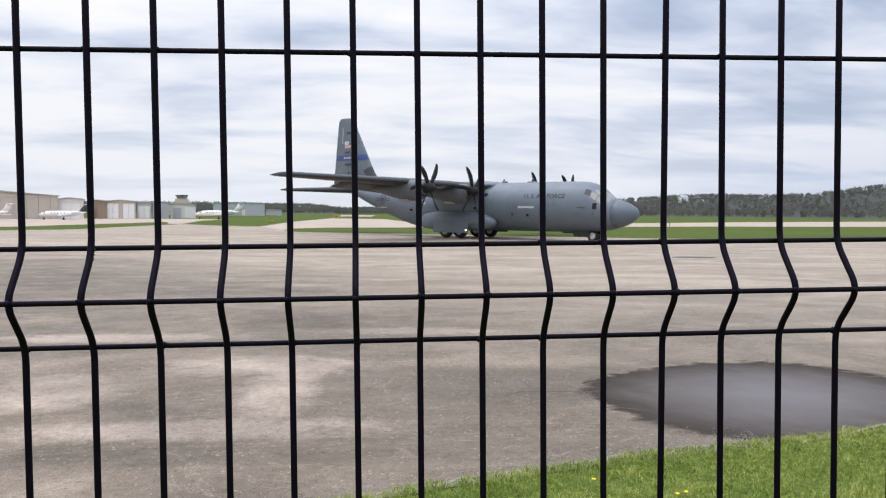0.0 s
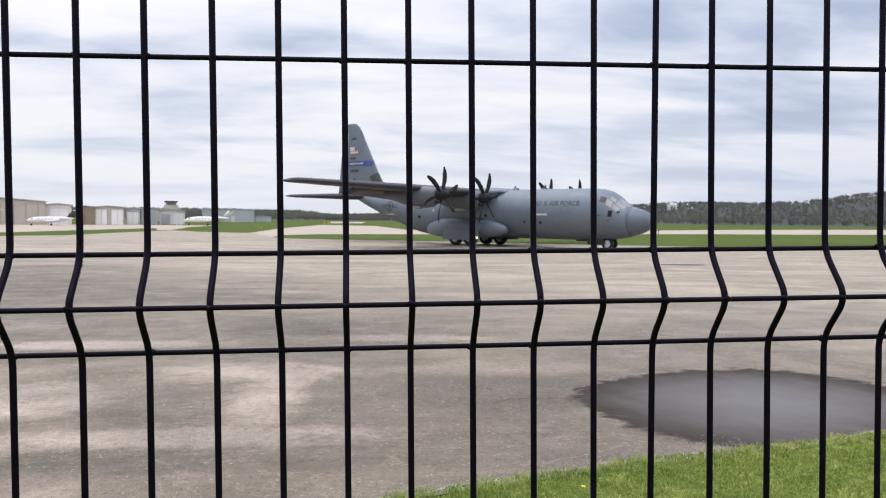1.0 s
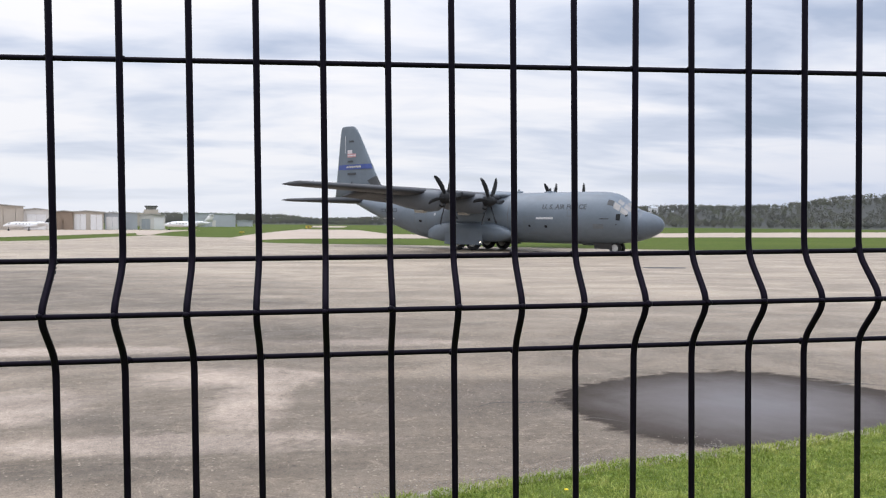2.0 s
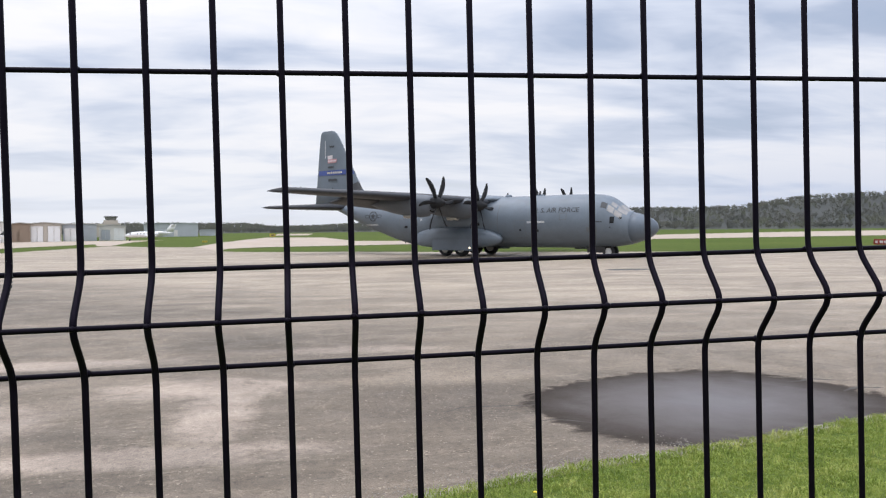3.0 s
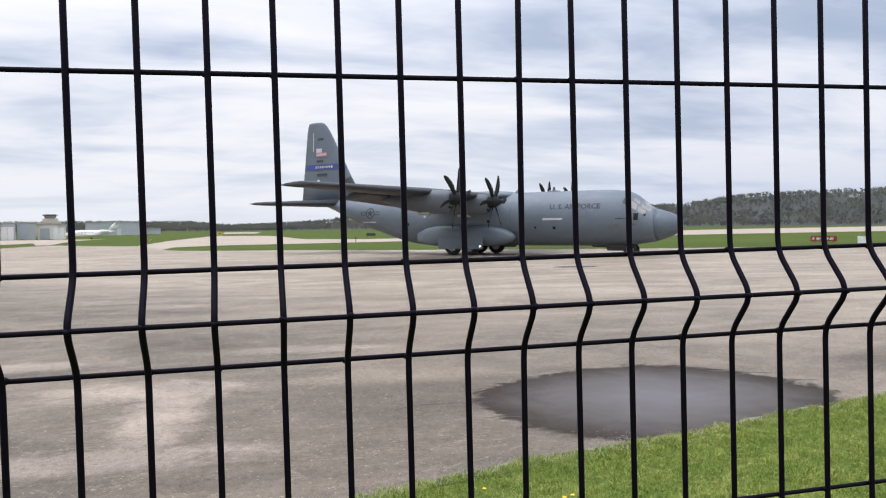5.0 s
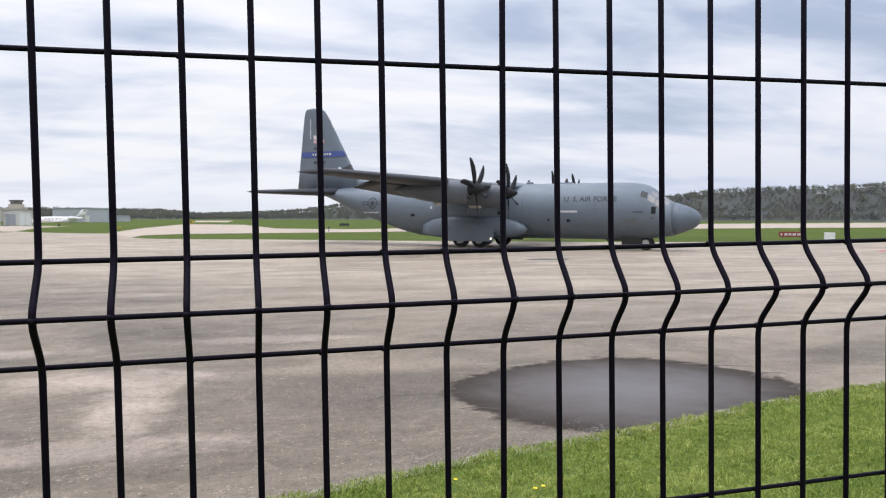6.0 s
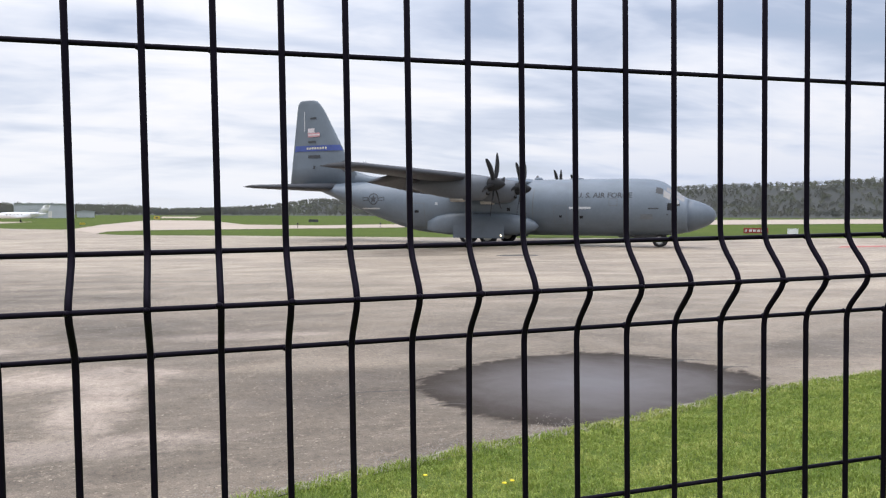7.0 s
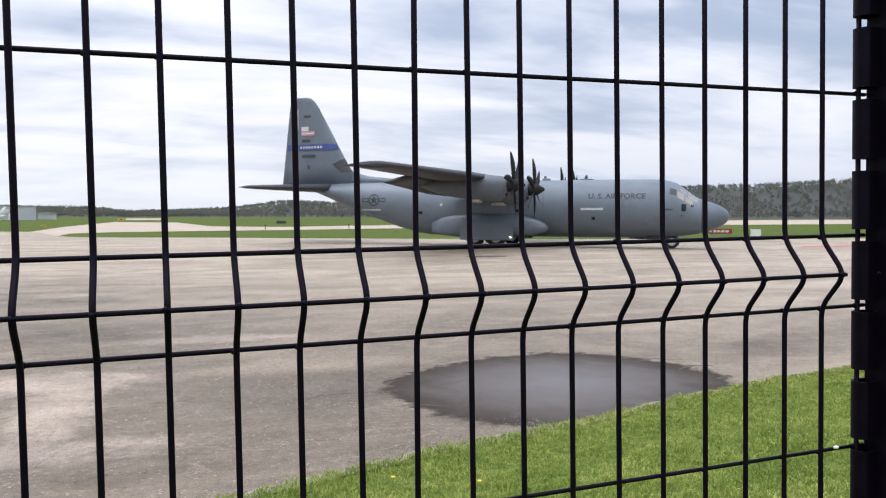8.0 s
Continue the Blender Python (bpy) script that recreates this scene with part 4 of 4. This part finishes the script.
def build_engines():
    blade = None
    for y in (-10.1, -4.7, 4.7, 10.1):
        zc = 4.02 + (abs(y) - 4.7) * 0.02
        rings = []
        for x, ry, up, dn in ((-12.75, 0.44, 0.44, 0.46), (-12.85, 0.50, 0.50, 0.70), (-13.2, 0.60, 0.56, 0.95), (-13.9, 0.66, 0.64, 1.02), (-14.8, 0.66, 0.70, 0.95), (-16.3, 0.58, 0.66, 0.72), (-17.6, 0.42, 0.5, 0.4), (-18.9, 0.12, 0.34, -0.1)):
            rings.append([(x, y + ry * math.cos(t), zc + (up if math.sin(t) > 0 else dn) * math.sin(t)) for t in (2 * math.pi * j / 24 for j in range(24))])
        v, f = loft(rings)
        nac = mesh_ob("engine_nacelle", v, f, "soot_shade", PLANE, "grey engine nacelle under the wing, darkened for soot and shade", True)
        bm = bmesh.new()
        bmesh.ops.create_cone(bm, cap_ends=True, segments=18, radius1=0.24, radius2=0.28, depth=0.9, matrix=pose(-14.9, y, zc - 0.93, 0, 90, 0) @ Matrix.Diagonal((0.6, 1, 1, 1)))
        part("exhaust_pipe", bm, "exhaust", nac, "pale bare metal exhaust", True)
        v, f = revolve([(-12.88, 0.30), (-12.83, 0.33), (-12.8, 0.30)], "x", 16)
        ob = mesh_ob("air_intake", v, f, "blade_black", nac, "dark chin air intake", True)
        ob.location, ob.scale = (0, y, zc - 0.52), (1, 1, 0.5)
        v, f = revolve([(-0.45, 0.40), (-0.2, 0.43), (0.05, 0.41), (0.3, 0.33), (0.55, 0.19), (0.7, 0.07), (0.74, 0.01)], "x", 22)
        hub = mesh_ob("propeller", v, f, "blade_black", PLANE, "black six-bladed propeller", True)
        for k in range(6):
            if blade is None:
                rings = []
                for r, c, sweep, th in BLADE_SECS:
                    tw = radians(62 - 24 * r)
                    ring = []
                    for u, w in ((-0.5, 0), (-0.25, 0.5), (0.1, 0.55), (0.5, 0), (0.1, -0.35), (-0.25, -0.35)):
                        a, b = u * c + sweep, w * th
                        ring.append((a * math.sin(tw) + b * math.cos(tw), a * math.cos(tw) - b * math.sin(tw), r))
                    rings.append(ring)
                v, f = loft(rings)
                ob = blade = mesh_ob("propeller_blade", v, f, "blade_black", hub, "curved black propeller blade", True)
            else:
                ob = new("propeller_blade", blade.data)
                ob.parent = hub
                ob["label"] = "curved black propeller blade"
            ob.rotation_euler = (radians(60 * k), 0, 0)
        SPINNERS.append((hub, y, zc))


build_fuselage()
build_gear()
build_wings()
build_engines()


# ---- far side of the airfield: hangars, tower, parked jets, signs ----
def spot(ax, ay, d):
    """The place at ground distance d from the viewing spot, in the direction of (ax, ay)."""
    v = Vector((ax - 0.25, ay + 0.6)).normalized() * d
    return Vector((0.25 + v.x, -0.6 + v.y))


def building(name, a, b, depth, eave, ridge, wall, roof, doors, label, low_right=0.0):
    """A shed with its front from a to b; doors: (from, to, height, material) as shares of the front."""
    a, b = Vector(a), Vector(b)
    wide = (b - a).length
    root = new(name)
    root.matrix_world = pose(a.x, a.y, 0, 0, 0, math.degrees(math.atan2(b.y - a.y, b.x - a.x)))
    tagged(root, label, "building", "buildings across the airfield")
    t = 0.2

    def slab(nm, x0, x1, y0, y1, z0, z1, mat):
        bm = bmesh.new()
        box(bm, (x1 - x0, y1 - y0, z1 - z0), pose((x0 + x1) / 2, (y0 + y1) / 2, (z0 + z1) / 2), 0.02)
        return part(nm, bm, mat, root)
    slab("back_wall", t, wide - t, depth - t, depth, 0, eave - 0.02, wall)
    slab("side_wall", 0, t, 0, depth, 0, eave, wall)
    slab("side_wall", wide - t, wide, 0, depth, 0, eave - low_right, wall)
    # the front is built round its doors
    edges = [0.0]
    for d0, d1, h, m in doors:
        slab("front_wall", edges[-1] * wide + (t if edges[-1] == 0 else 0), d0 * wide, 0, t, 0, eave - low_right * d0, wall)
        slab("lintel", d0 * wide, d1 * wide, 0, t, h, eave - low_right * d1, wall)
        n = max(2, int((d1 - d0) * wide / 2.2))
        for i in range(n):
            x0, x1 = d0 * wide + (d1 - d0) * wide * i / n, d0 * wide + (d1 - d0) * wide * (i + 1) / n
            slab("door_leaf", x0 + 0.03, x1 - 0.03, 0.06 + 0.05 * (i % 2), 0.13 + 0.05 * (i % 2), 0, h, m)
        edges.append(d1)
    if edges[-1] < 0.999:
        slab("front_wall", edges[-1] * wide, wide - t, 0, t, 0, eave - low_right, wall)
    over = 0.3
    z0, z1, z2 = eave + 0.02, ridge, eave - low_right + 0.02
    verts = [(-over, -over, z0), (wide * 0.45, -over, z1), (wide + over, -over, z2), (-over, depth + over, z0), (wide * 0.45, depth + over, z1), (wide + over, depth + over, z2)]
    verts += [(x, y, z - 0.18) for x, y, z in verts]
    faces = [(0, 1, 4, 3), (1, 2, 5, 4), (6, 9, 10, 7), (7, 10, 11, 8), (0, 6, 7, 1), (1, 7, 8, 2), (3, 4, 10, 9), (4, 5, 11, 10), (0, 3, 9, 6), (2, 8, 11, 5)]
    mesh_ob("roof", verts, faces, roof, root)
    # gable infill over the front wall
    mesh_ob("gable", [(0, 0.1, eave - 0.1), (wide * 0.45, 0.1, ridge - 0.12), (wide, 0.1, eave - low_right - 0.1), (0, 0.25, eave - 0.1), (wide * 0.45, 0.25, ridge - 0.12), (wide, 0.25, eave - low_right - 0.1)], [(0, 2, 1), (3, 4, 5), (0, 1, 4, 3), (1, 2, 5, 4), (0, 3, 5, 2)], wall, root)
    return root


P0, P105, P150, P160, P190, P242, P270, P300, P345, P470 = [(-107.5, 236.0), (-93.2, 242.0), (-86.7, 244.4), (-85.2, 245.0), (-80.7, 246.5), (-72.6, 249.0), (-68.2, 250.2), (-63.2, 251.5), (-55.8, 253.3), (-33.9, 257.1)]


def build_airfield():
    left = spot(*P0, 185) + (spot(*P0, 185) - spot(*P105, 187)) * 1.2
    building("large_hangar", left, spot(*P105, 187), 22, 5.4, 6.1, "tan", "roof", [(0.10, 0.44, 4.6, "offwhite"), (0.56, 0.94, 4.5, "tan")], "large tan metal hangar with a low gabled roof", 0.35)
    building("white_hangar", spot(*P105, 189), spot(*P150, 189), 14, 4.4, 4.75, "offwhite", "roof", [(0.12, 0.86, 3.4, "white")], "off-white metal hangar with wide white doors")
    building("brown_hangar", spot(*P160, 190), spot(*P190, 190), 12, 4.1, 4.35, "brown", "roof", [(0.30, 0.45, 2.3, "brown")], "brown metal hangar shed")
    building("tan_hangar", spot(*P190, 191), spot(*P242, 191), 12, 4.1, 4.4, "tan", "roof", [(0.03, 0.42, 3.5, "white"), (0.56, 0.96, 3.5, "white")], "tan hangar with two white doors")
    building("grey_hangar", spot(-72.3, 249.1, 196), spot(*P270, 196), 12, 3.9, 4.1, "greyside", "roof", [(0.1, 0.9, 3.0, "white")], "small grey hangar with a white door")
    building("grey_hangar", spot(-67.8, 250.3, 200), spot(*P300, 200), 12, 4.0, 4.2, "greyside", "roof", [(0.2, 0.8, 2.9, "greyside")], "small blue-grey metal hangar")
    building("white_hangar", spot(-62.6, 251.6, 204), spot(-55.2, 253.4, 204), 12, 3.6, 3.9, "offwhite", "roof", [(0.08, 0.42, 2.6, "greyside"), (0.55, 0.95, 3.0, "white")], "low off-white hangar below the tower")
    building("long_hangar", spot(-50, 254.5, 300), spot(*P470, 300), 18, 4.9, 5.2, "greyside", "greyside", [(0.25, 0.48, 3.0, "greyside"), (0.55, 0.62, 2.4, "offwhite")], "long blue-grey metal hangar beside the grass")
    building("low_shed", spot(-33.4, 257.1, 330), spot(-28.5, 257.6, 330), 8, 2.4, 2.7, "greyside", "greyside", [(0.3, 0.6, 1.8, "greyside")], "low grey shed beside the long hangar")
    # control tower
    c = spot(-59.9, 252.4, 320)
    tower = new("control_tower")
    tower.location = (c.x, c.y, 0)
    tower.rotation_euler = (0, 0, radians(12))
    tagged(tower, "short tan control tower with a dark glazed cab", "tower", "buildings across the airfield")
    bm = bmesh.new()
    box(bm, (8.6, 7, 5.0), pose(0, 0, 2.5), 0.05)
    part("base", bm, "tan", tower)
    bm = bmesh.new()
    box(bm, (5.0, 5.0, 1.4), pose(0.8, 0, 5.7), 0.05)
    part("shaft", bm, "tan", tower)
    v, f = loft([[(0.8 + r * math.cos(t), r * math.sin(t), z) for t in (math.pi / 4 * k + 0.39 for k in range(8))] for z, r in ((6.42, 1.9), (7.5, 2.35))])
    mesh_ob("glazed_cab", v, f, "glass", tower, "dark sloping cab windows")
    v, f = loft([[(0.8 + r * math.cos(t), r * math.sin(t), z) for t in (math.pi / 4 * k + 0.39 for k in range(8))] for z, r in ((7.52, 2.7), (7.8, 2.7), (7.95, 2.0))])
    mesh_ob("cab_roof", v, f, "dark", tower)
    v, f = loft([[(0.8 + r * math.cos(t), r * math.sin(t), z) for t in (math.pi / 4 * k + 0.39 for k in range(8))] for z, r in ((6.2, 2.5), (6.4, 2.5))])
    mesh_ob("gallery", v, f, "dark", tower)


def parked_jet(place, turn, size, label, fin_paint="white"):
    """A small white jet on its wheels: x ahead, origin on the ground under the wing. About 14 m long at size 1."""
    root = new("parked_jet")
    root.matrix_world = pose(place.x, place.y, 0.01, 0, 0, turn)
    tagged(root, label, "airplane", "parked jets")
    s = size
    st = ((6.6, 0.05, 1.55), (6.2, 0.30, 1.6), (5.4, 0.58, 1.72), (4.2, 0.82, 1.88), (2.5, 0.9, 1.95), (-3.0, 0.9, 1.95), (-5.0, 0.62, 2.15), (-6.8, 0.25, 2.4), (-7.4, 0.06, 2.5))
    v, f = loft([[(x * s, r * s * math.cos(t), (z + r * math.sin(t)) * s) for t in (2 * math.pi * j / 18 for j in range(18))] for x, r, z in st])
    mesh_ob("fuselage", v, f, "white", root, "glossy white fuselage", True)
    v, f = wing_skin([(-7 * s, -2.6 * s, 0.9 * s, 1.6 * s), (0, 1.4 * s, 2.8 * s, 1.3 * s), (7 * s, -2.6 * s, 0.9 * s, 1.6 * s)], 0.11)
    mesh_ob("wing", v, f, "white", root, "", True)
    v, f = wing_skin([(2.6 * s, -5.0 * s, 2.6 * s, 0), (5.0 * s, -6.9 * s, 1.6 * s, 0)], 0.1, True)
    mesh_ob("fin", v, f, fin_paint, root, "", True)
    v, f = wing_skin([(-2.6 * s, -7.8 * s, 0.7 * s, 4.95 * s), (0, -6.8 * s, 1.5 * s, 4.95 * s), (2.6 * s, -7.8 * s, 0.7 * s, 4.95 * s)], 0.1)
    mesh_ob("tailplane", v, f, "white", root, "", True)
    for y in (-1.45, 1.45):
        v, f = revolve([(-5.6 * s, 0.25 * s), (-4.6 * s, 0.45 * s), (-3.4 * s, 0.48 * s), (-3.1 * s, 0.4 * s)], "x", 14)
        ob = mesh_ob("engine", v, f, "dark" if y < 0 else "white", root, "", True)
        ob.location = (0, y * s, 2.45 * s)
    for i in range(5):
        for side in (-1, 1):
            bm = bmesh.new()
            box(bm, (0.32 * s, 0.04 * s, 0.34 * s), pose((2.8 - i * 0.95) * s, side * 0.875 * s, 2.18 * s), 0.01)
            part("cabin_window", bm, "glass", root)
    for side in (-1, 1):
        bm = bmesh.new()
        box(bm, (0.7 * s, 0.05 * s, 0.36 * s), pose(4.7 * s, side * 0.62 * s, 2.22 * s, 0, 8, side * 13), 0.01)
        part("cockpit_window", bm, "glass", root)
    for x, y in ((5.0, 0), (-0.7, -1.3), (-0.7, 1.3)):
        v, f = revolve([(-0.1 * s, 0.15 * s), (-0.1 * s, 0.28 * s), (0.1 * s, 0.28 * s), (0.1 * s, 0.15 * s)], "y", 14)
        ob = mesh_ob("wheel", v, f, "rubber", root, "", True)
        ob.location = (x * s, y * s, 0.28 * s)
        v, f = tube([(x * s, y * s, 0.28 * s), (x * s, y * s, 1.3 * s)], 0.06 * s, 6)
        mesh_ob("wheel_strut", v, f, "dark", root)


def sign(place, turn, wide, high, clear, mat, bars, label):
    root = new("taxiway_sign")
    root.matrix_world = pose(place[0], place[1], 0, 0, 0, turn)
    tagged(root, label, "sign", "airfield signs")
    bm = bmesh.new()
    box(bm, (wide, 0.22, high), pose(0, 0, clear + high / 2), 0.03)
    part("sign_box", bm, mat, root)
    for x in (-wide * 0.36, wide * 0.36):
        v, f = tube([(x, 0, -0.04), (x, 0, clear + 0.05)], 0.035, 8)
        mesh_ob("sign_leg", v, f, "dark", root)
    for x0, x1 in bars:
        bm = bmesh.new()
        box(bm, ((x1 - x0) * wide, 0.02, high * 0.42), pose((x0 + x1 - 1) / 2 * wide, -0.12, clear + high * 0.5), 0.004)
        part("sign_bar", bm, "flag_white" if mat == "red" else "dark", root, "pale bar of illegible lettering")


def build_yard():
    parked_jet(spot(-92.5, 242.3, 172), 196, 0.62, "small white jet with a dark fin parked before the tan hangar", "dark")
    parked_jet(spot(-110.5, 234.8, 172), 168, 0.62, "small white jet parked before the large hangar")
    parked_jet(spot(-49.0, 254.6, 188), 190, 0.74, "white twin jet with a T-tail parked beside the grass")
    sign((63.4, 74.2), -36, 2.7, 0.62, 0.10, "red", ((0.06, 0.14), (0.22, 0.34), (0.38, 0.5), (0.54, 0.68), (0.72, 0.86)), "red illuminated taxiway sign with pale lettering in the grass")
    sign((-9.2, 226.0), 0, 1.6, 0.8, 0.3, "yellow", ((0.3, 0.7),), "small yellow taxiway sign beside the far runway")
    sign((-17.6, 142.5), 0, 0.9, 0.32, 0.1, "yellow", (), "low yellow marker in the grass")
    sign((26.5, 176.0), 5, 2.2, 0.6, 0.15, "dark", (), "dark back of a taxiway sign in the grass")
    box_root = new("equipment_box")
    box_root.matrix_world = pose(60.9, 65.6, -0.03, 0, 0, -38)
    tagged(box_root, "white metal equipment box standing in the grass", "box")
    bm = bmesh.new()
    box(bm, (1.0, 0.7, 0.72), pose(0, 0, 0.42), 0.03)
    part("cabinet", bm, "white", box_root)
    bm = bmesh.new()
    box(bm, (1.06, 0.76, 0.05), pose(0, 0, 0.805), 0.015)
    part("lid", bm, "white", box_root)
    bm = bmesh.new()
    box(bm, (1.1, 0.8, 0.08), pose(0, 0, 0.03), 0.01)
    part("plinth", bm, "concrete", box_root)
    for x, y in ((15.3, 116.4), (29.0, 120.4), (40.0, 124), (52, 128.0)):
        root = new("edge_light")
        root.location = (x, y, -0.03)
        tagged(root, "short dark taxiway edge light on a stake", "light", "edge lights of the taxiway")
        v, f = tube([(0, 0, 0), (0, 0, 0.62)], 0.05, 8)
        mesh_ob("stake", v, f, "dark", root)
        bm = bmesh.new()
        bmesh.ops.create_uvsphere(bm, u_segments=10, v_segments=6, radius=0.14, matrix=pose(0, 0, 0.68))
        part("lamp_globe", bm, "dark", root, "", True)


build_airfield()
build_yard()

RIDGE = [(-420, 560, 7.5), (-250, 655, 9.0), (-115, 690, 9.2), (-55, 697, 9.0), (-25, 699, 6.4), (20, 699, 7.4), (57, 697, 9.2), (82, 694, 12.5), (105, 691, 16.0), (135, 686, 15.0), (164, 680, 13.6), (195, 672, 14.5), (227, 662, 16.5), (288, 637, 20.5), (330, 617, 20.4), (365, 597, 22.0), (402, 572, 28.4), (443, 541, 30.0), (477, 512, 31.2), (507, 482, 33.6), (521, 467, 34.6), (590, 380, 36), (660, 230, 34), (690, 60, 32)]


def build_hills():
    dense = []
    for i in range(len(RIDGE) - 1):
        a, b = Vector(RIDGE[i]), Vector(RIDGE[i + 1])
        n = max(1, int((b - a).length / 9))
        dense += [a.lerp(b, k / n) for k in range(n)]
    # (share of the ridge's distance, share of its height)
    cross = ((0.80, 0.0), (0.84, 0.06), (0.90, 0.32), (0.96, 0.72), (1.02, 0.93), (1.10, 1.0), (1.3, 0.75), (1.6, 0.3))
    verts, faces = [], []

    def ground_at(p, k):
        d, h = cross[k]
        bare = max(p.z - 3.6, 0.4)
        wob = 1 + 0.10 * noise.noise(Vector((p.x * 0.01, p.y * 0.01, k)))
        return Vector((p.x * d, p.y * d, -0.1 if k == 0 else bare * h * wob))
    for p in dense:
        verts += [ground_at(p, k) for k in range(len(cross))]
    m = len(cross)
    for i in range(len(dense) - 1):
        for k in range(m - 1):
            a = i * m + k
            faces.append((a, a + m, a + m + 1, a + 1))
    tagged(mesh_ob("hillside", verts, faces, "hill", smooth=True), "low wooded hills beyond the airfield", "hill", "", "structure")
    rng = random.Random(12)
    v, f = [], []
    for i in range(len(dense) - 1):
        low = dense[i].z < 12
        for j in range(66):
            u = rng.uniform(0, 1)
            k = rng.uniform(0.25, 4.9)
            a0, a1 = ground_at(dense[i], int(k)), ground_at(dense[i], int(k) + 1)
            b0, b1 = ground_at(dense[i + 1], int(k)), ground_at(dense[i + 1], int(k) + 1)
            fr = k - int(k)
            p = a0.lerp(a1, fr).lerp(b0.lerp(b1, fr), u)
            tall = rng.uniform(3.0, 4.7) if not low else rng.uniform(2.7, 4.6) * min(1.0, dense[i].z / 8.5)
            crown = tall * rng.uniform(0.42, 0.68)
            n0 = len(v)
            v += [(p.x - 0.16, p.y, p.z - 0.2), (p.x + 0.16, p.y, p.z - 0.2), (p.x + 0.03, p.y, p.z + tall * 0.8)]
            f.append((n0, n0 + 1, n0 + 2))
            for c in range(62):
                th, ph = rng.uniform(0, 2 * math.pi), rng.uniform(-1, 1)
                r = crown * rng.uniform(0.1, 0.9)
                q = Vector((p.x + r * math.cos(th) * math.sqrt(1 - ph * ph), p.y + r * math.sin(th) * math.sqrt(1 - ph * ph), p.z + tall * 0.58 + tall * 0.42 * ph * rng.uniform(0.5, 1)))
                s = rng.uniform(0.3, 0.62)
                e = [Vector((rng.uniform(-s, s), rng.uniform(-s, s), rng.uniform(-s, s) * 1.1)) for _ in range(3)]
                n0 = len(v)
                v += [tuple(q + w) for w in e]
                f.append((n0, n0 + 1, n0 + 2))
    tagged(mesh_ob("woods", v, f, "wood"), "grey-brown leafless spring woods covering the hills", "trees", "", "stuff")
    for x, y, z, turn in ((262, 622, 12.6, 20), (274, 618, 9.5, -10), (455, 505, 19.5, 25)):
        root = new("house")
        root.matrix_world = pose(x, y, z, 0, 0, turn)
        tagged(root, "small white house among the trees on the hill", "house", "houses on the hill")
        bm = bmesh.new()
        box(bm, (7, 5, 6), pose(0, 0, 0.4), 0.05)
        part("wall", bm, "white", root)
        mesh_ob("roof", [(-3.8, -2.9, 3.3), (3.8, -2.9, 3.3), (3.8, 2.9, 3.3), (-3.8, 2.9, 3.3), (-3.8, 0, 4.9), (3.8, 0, 4.9)], [(0, 1, 5, 4), (2, 3, 4, 5), (0, 4, 3), (1, 2, 5), (0, 3, 2, 1)], "greyside", root)


build_hills()


# ---- what moves ----
def motions():
    rows = [
        (0.0, 20.70, 56.34, -46.17), (0.5, 21.54, 55.73, -46.09), (1.0, 22.30, 55.00, -46.13), (1.5, 23.03, 54.18, -46.21), (2.0, 23.77, 53.29, -46.30), (2.5, 24.54, 52.35, -46.35),
        (3.0, 25.35, 51.37, -46.32), (3.5, 26.23, 50.38, -46.20), (4.0, 27.19, 49.39, -45.96), (4.5, 28.22, 48.40, -45.59), (5.0, 29.33, 47.42, -45.10), (5.5, 30.50, 46.45, -44.48),
        (6.0, 31.73, 45.49, -43.76), (6.5, 32.98, 44.53, -42.95), (7.0, 34.24, 43.57, -42.09), (7.5, 35.47, 42.60, -41.23), (8.0, 36.62, 41.60, -40.40)]
    walk(PLANE, [(t, pose(x, y, 0, 0, 0, a)) for t, x, y, a in rows])
    times = [i * 0.25 for i in range(33)]
    gone = [0.0]
    for i in range(1, 33):
        u = [np.interp(t, [r[0] for r in rows], [r[k] for r in rows]) for t in times[i - 1:i + 1] for k in (1, 2)]
        gone.append(gone[-1] + math.hypot(u[2] - u[0], u[3] - u[1]))
    for ob, x, y, r in WHEELS:
        walk(ob, [(t, pose(x, y, r, 0, math.degrees(g / r), 0)) for t, g in zip(times, gone)])
    # propellers, seen to turn slowly from picture to picture
    beat = [(0.0, 30), (0.5, 160), (1.0, 288), (1.5, 402), (3.0, 752), (3.5, 873), (4.0, 988), (4.5, 1137), (6.0, 1455), (6.5, 1590), (7.0, 1720), (7.5, 1820), (8.0, 1935)]
    for ob, y, z in SPINNERS:
        late = 0 if abs(y) > 7 else -10
        walk(ob, [(i * 0.1, pose(-12.4, y, z, late + float(np.interp(i * 0.1, [q[0] for q in beat], [q[1] for q in beat])), 0, 0)) for i in range(81)])


motions()
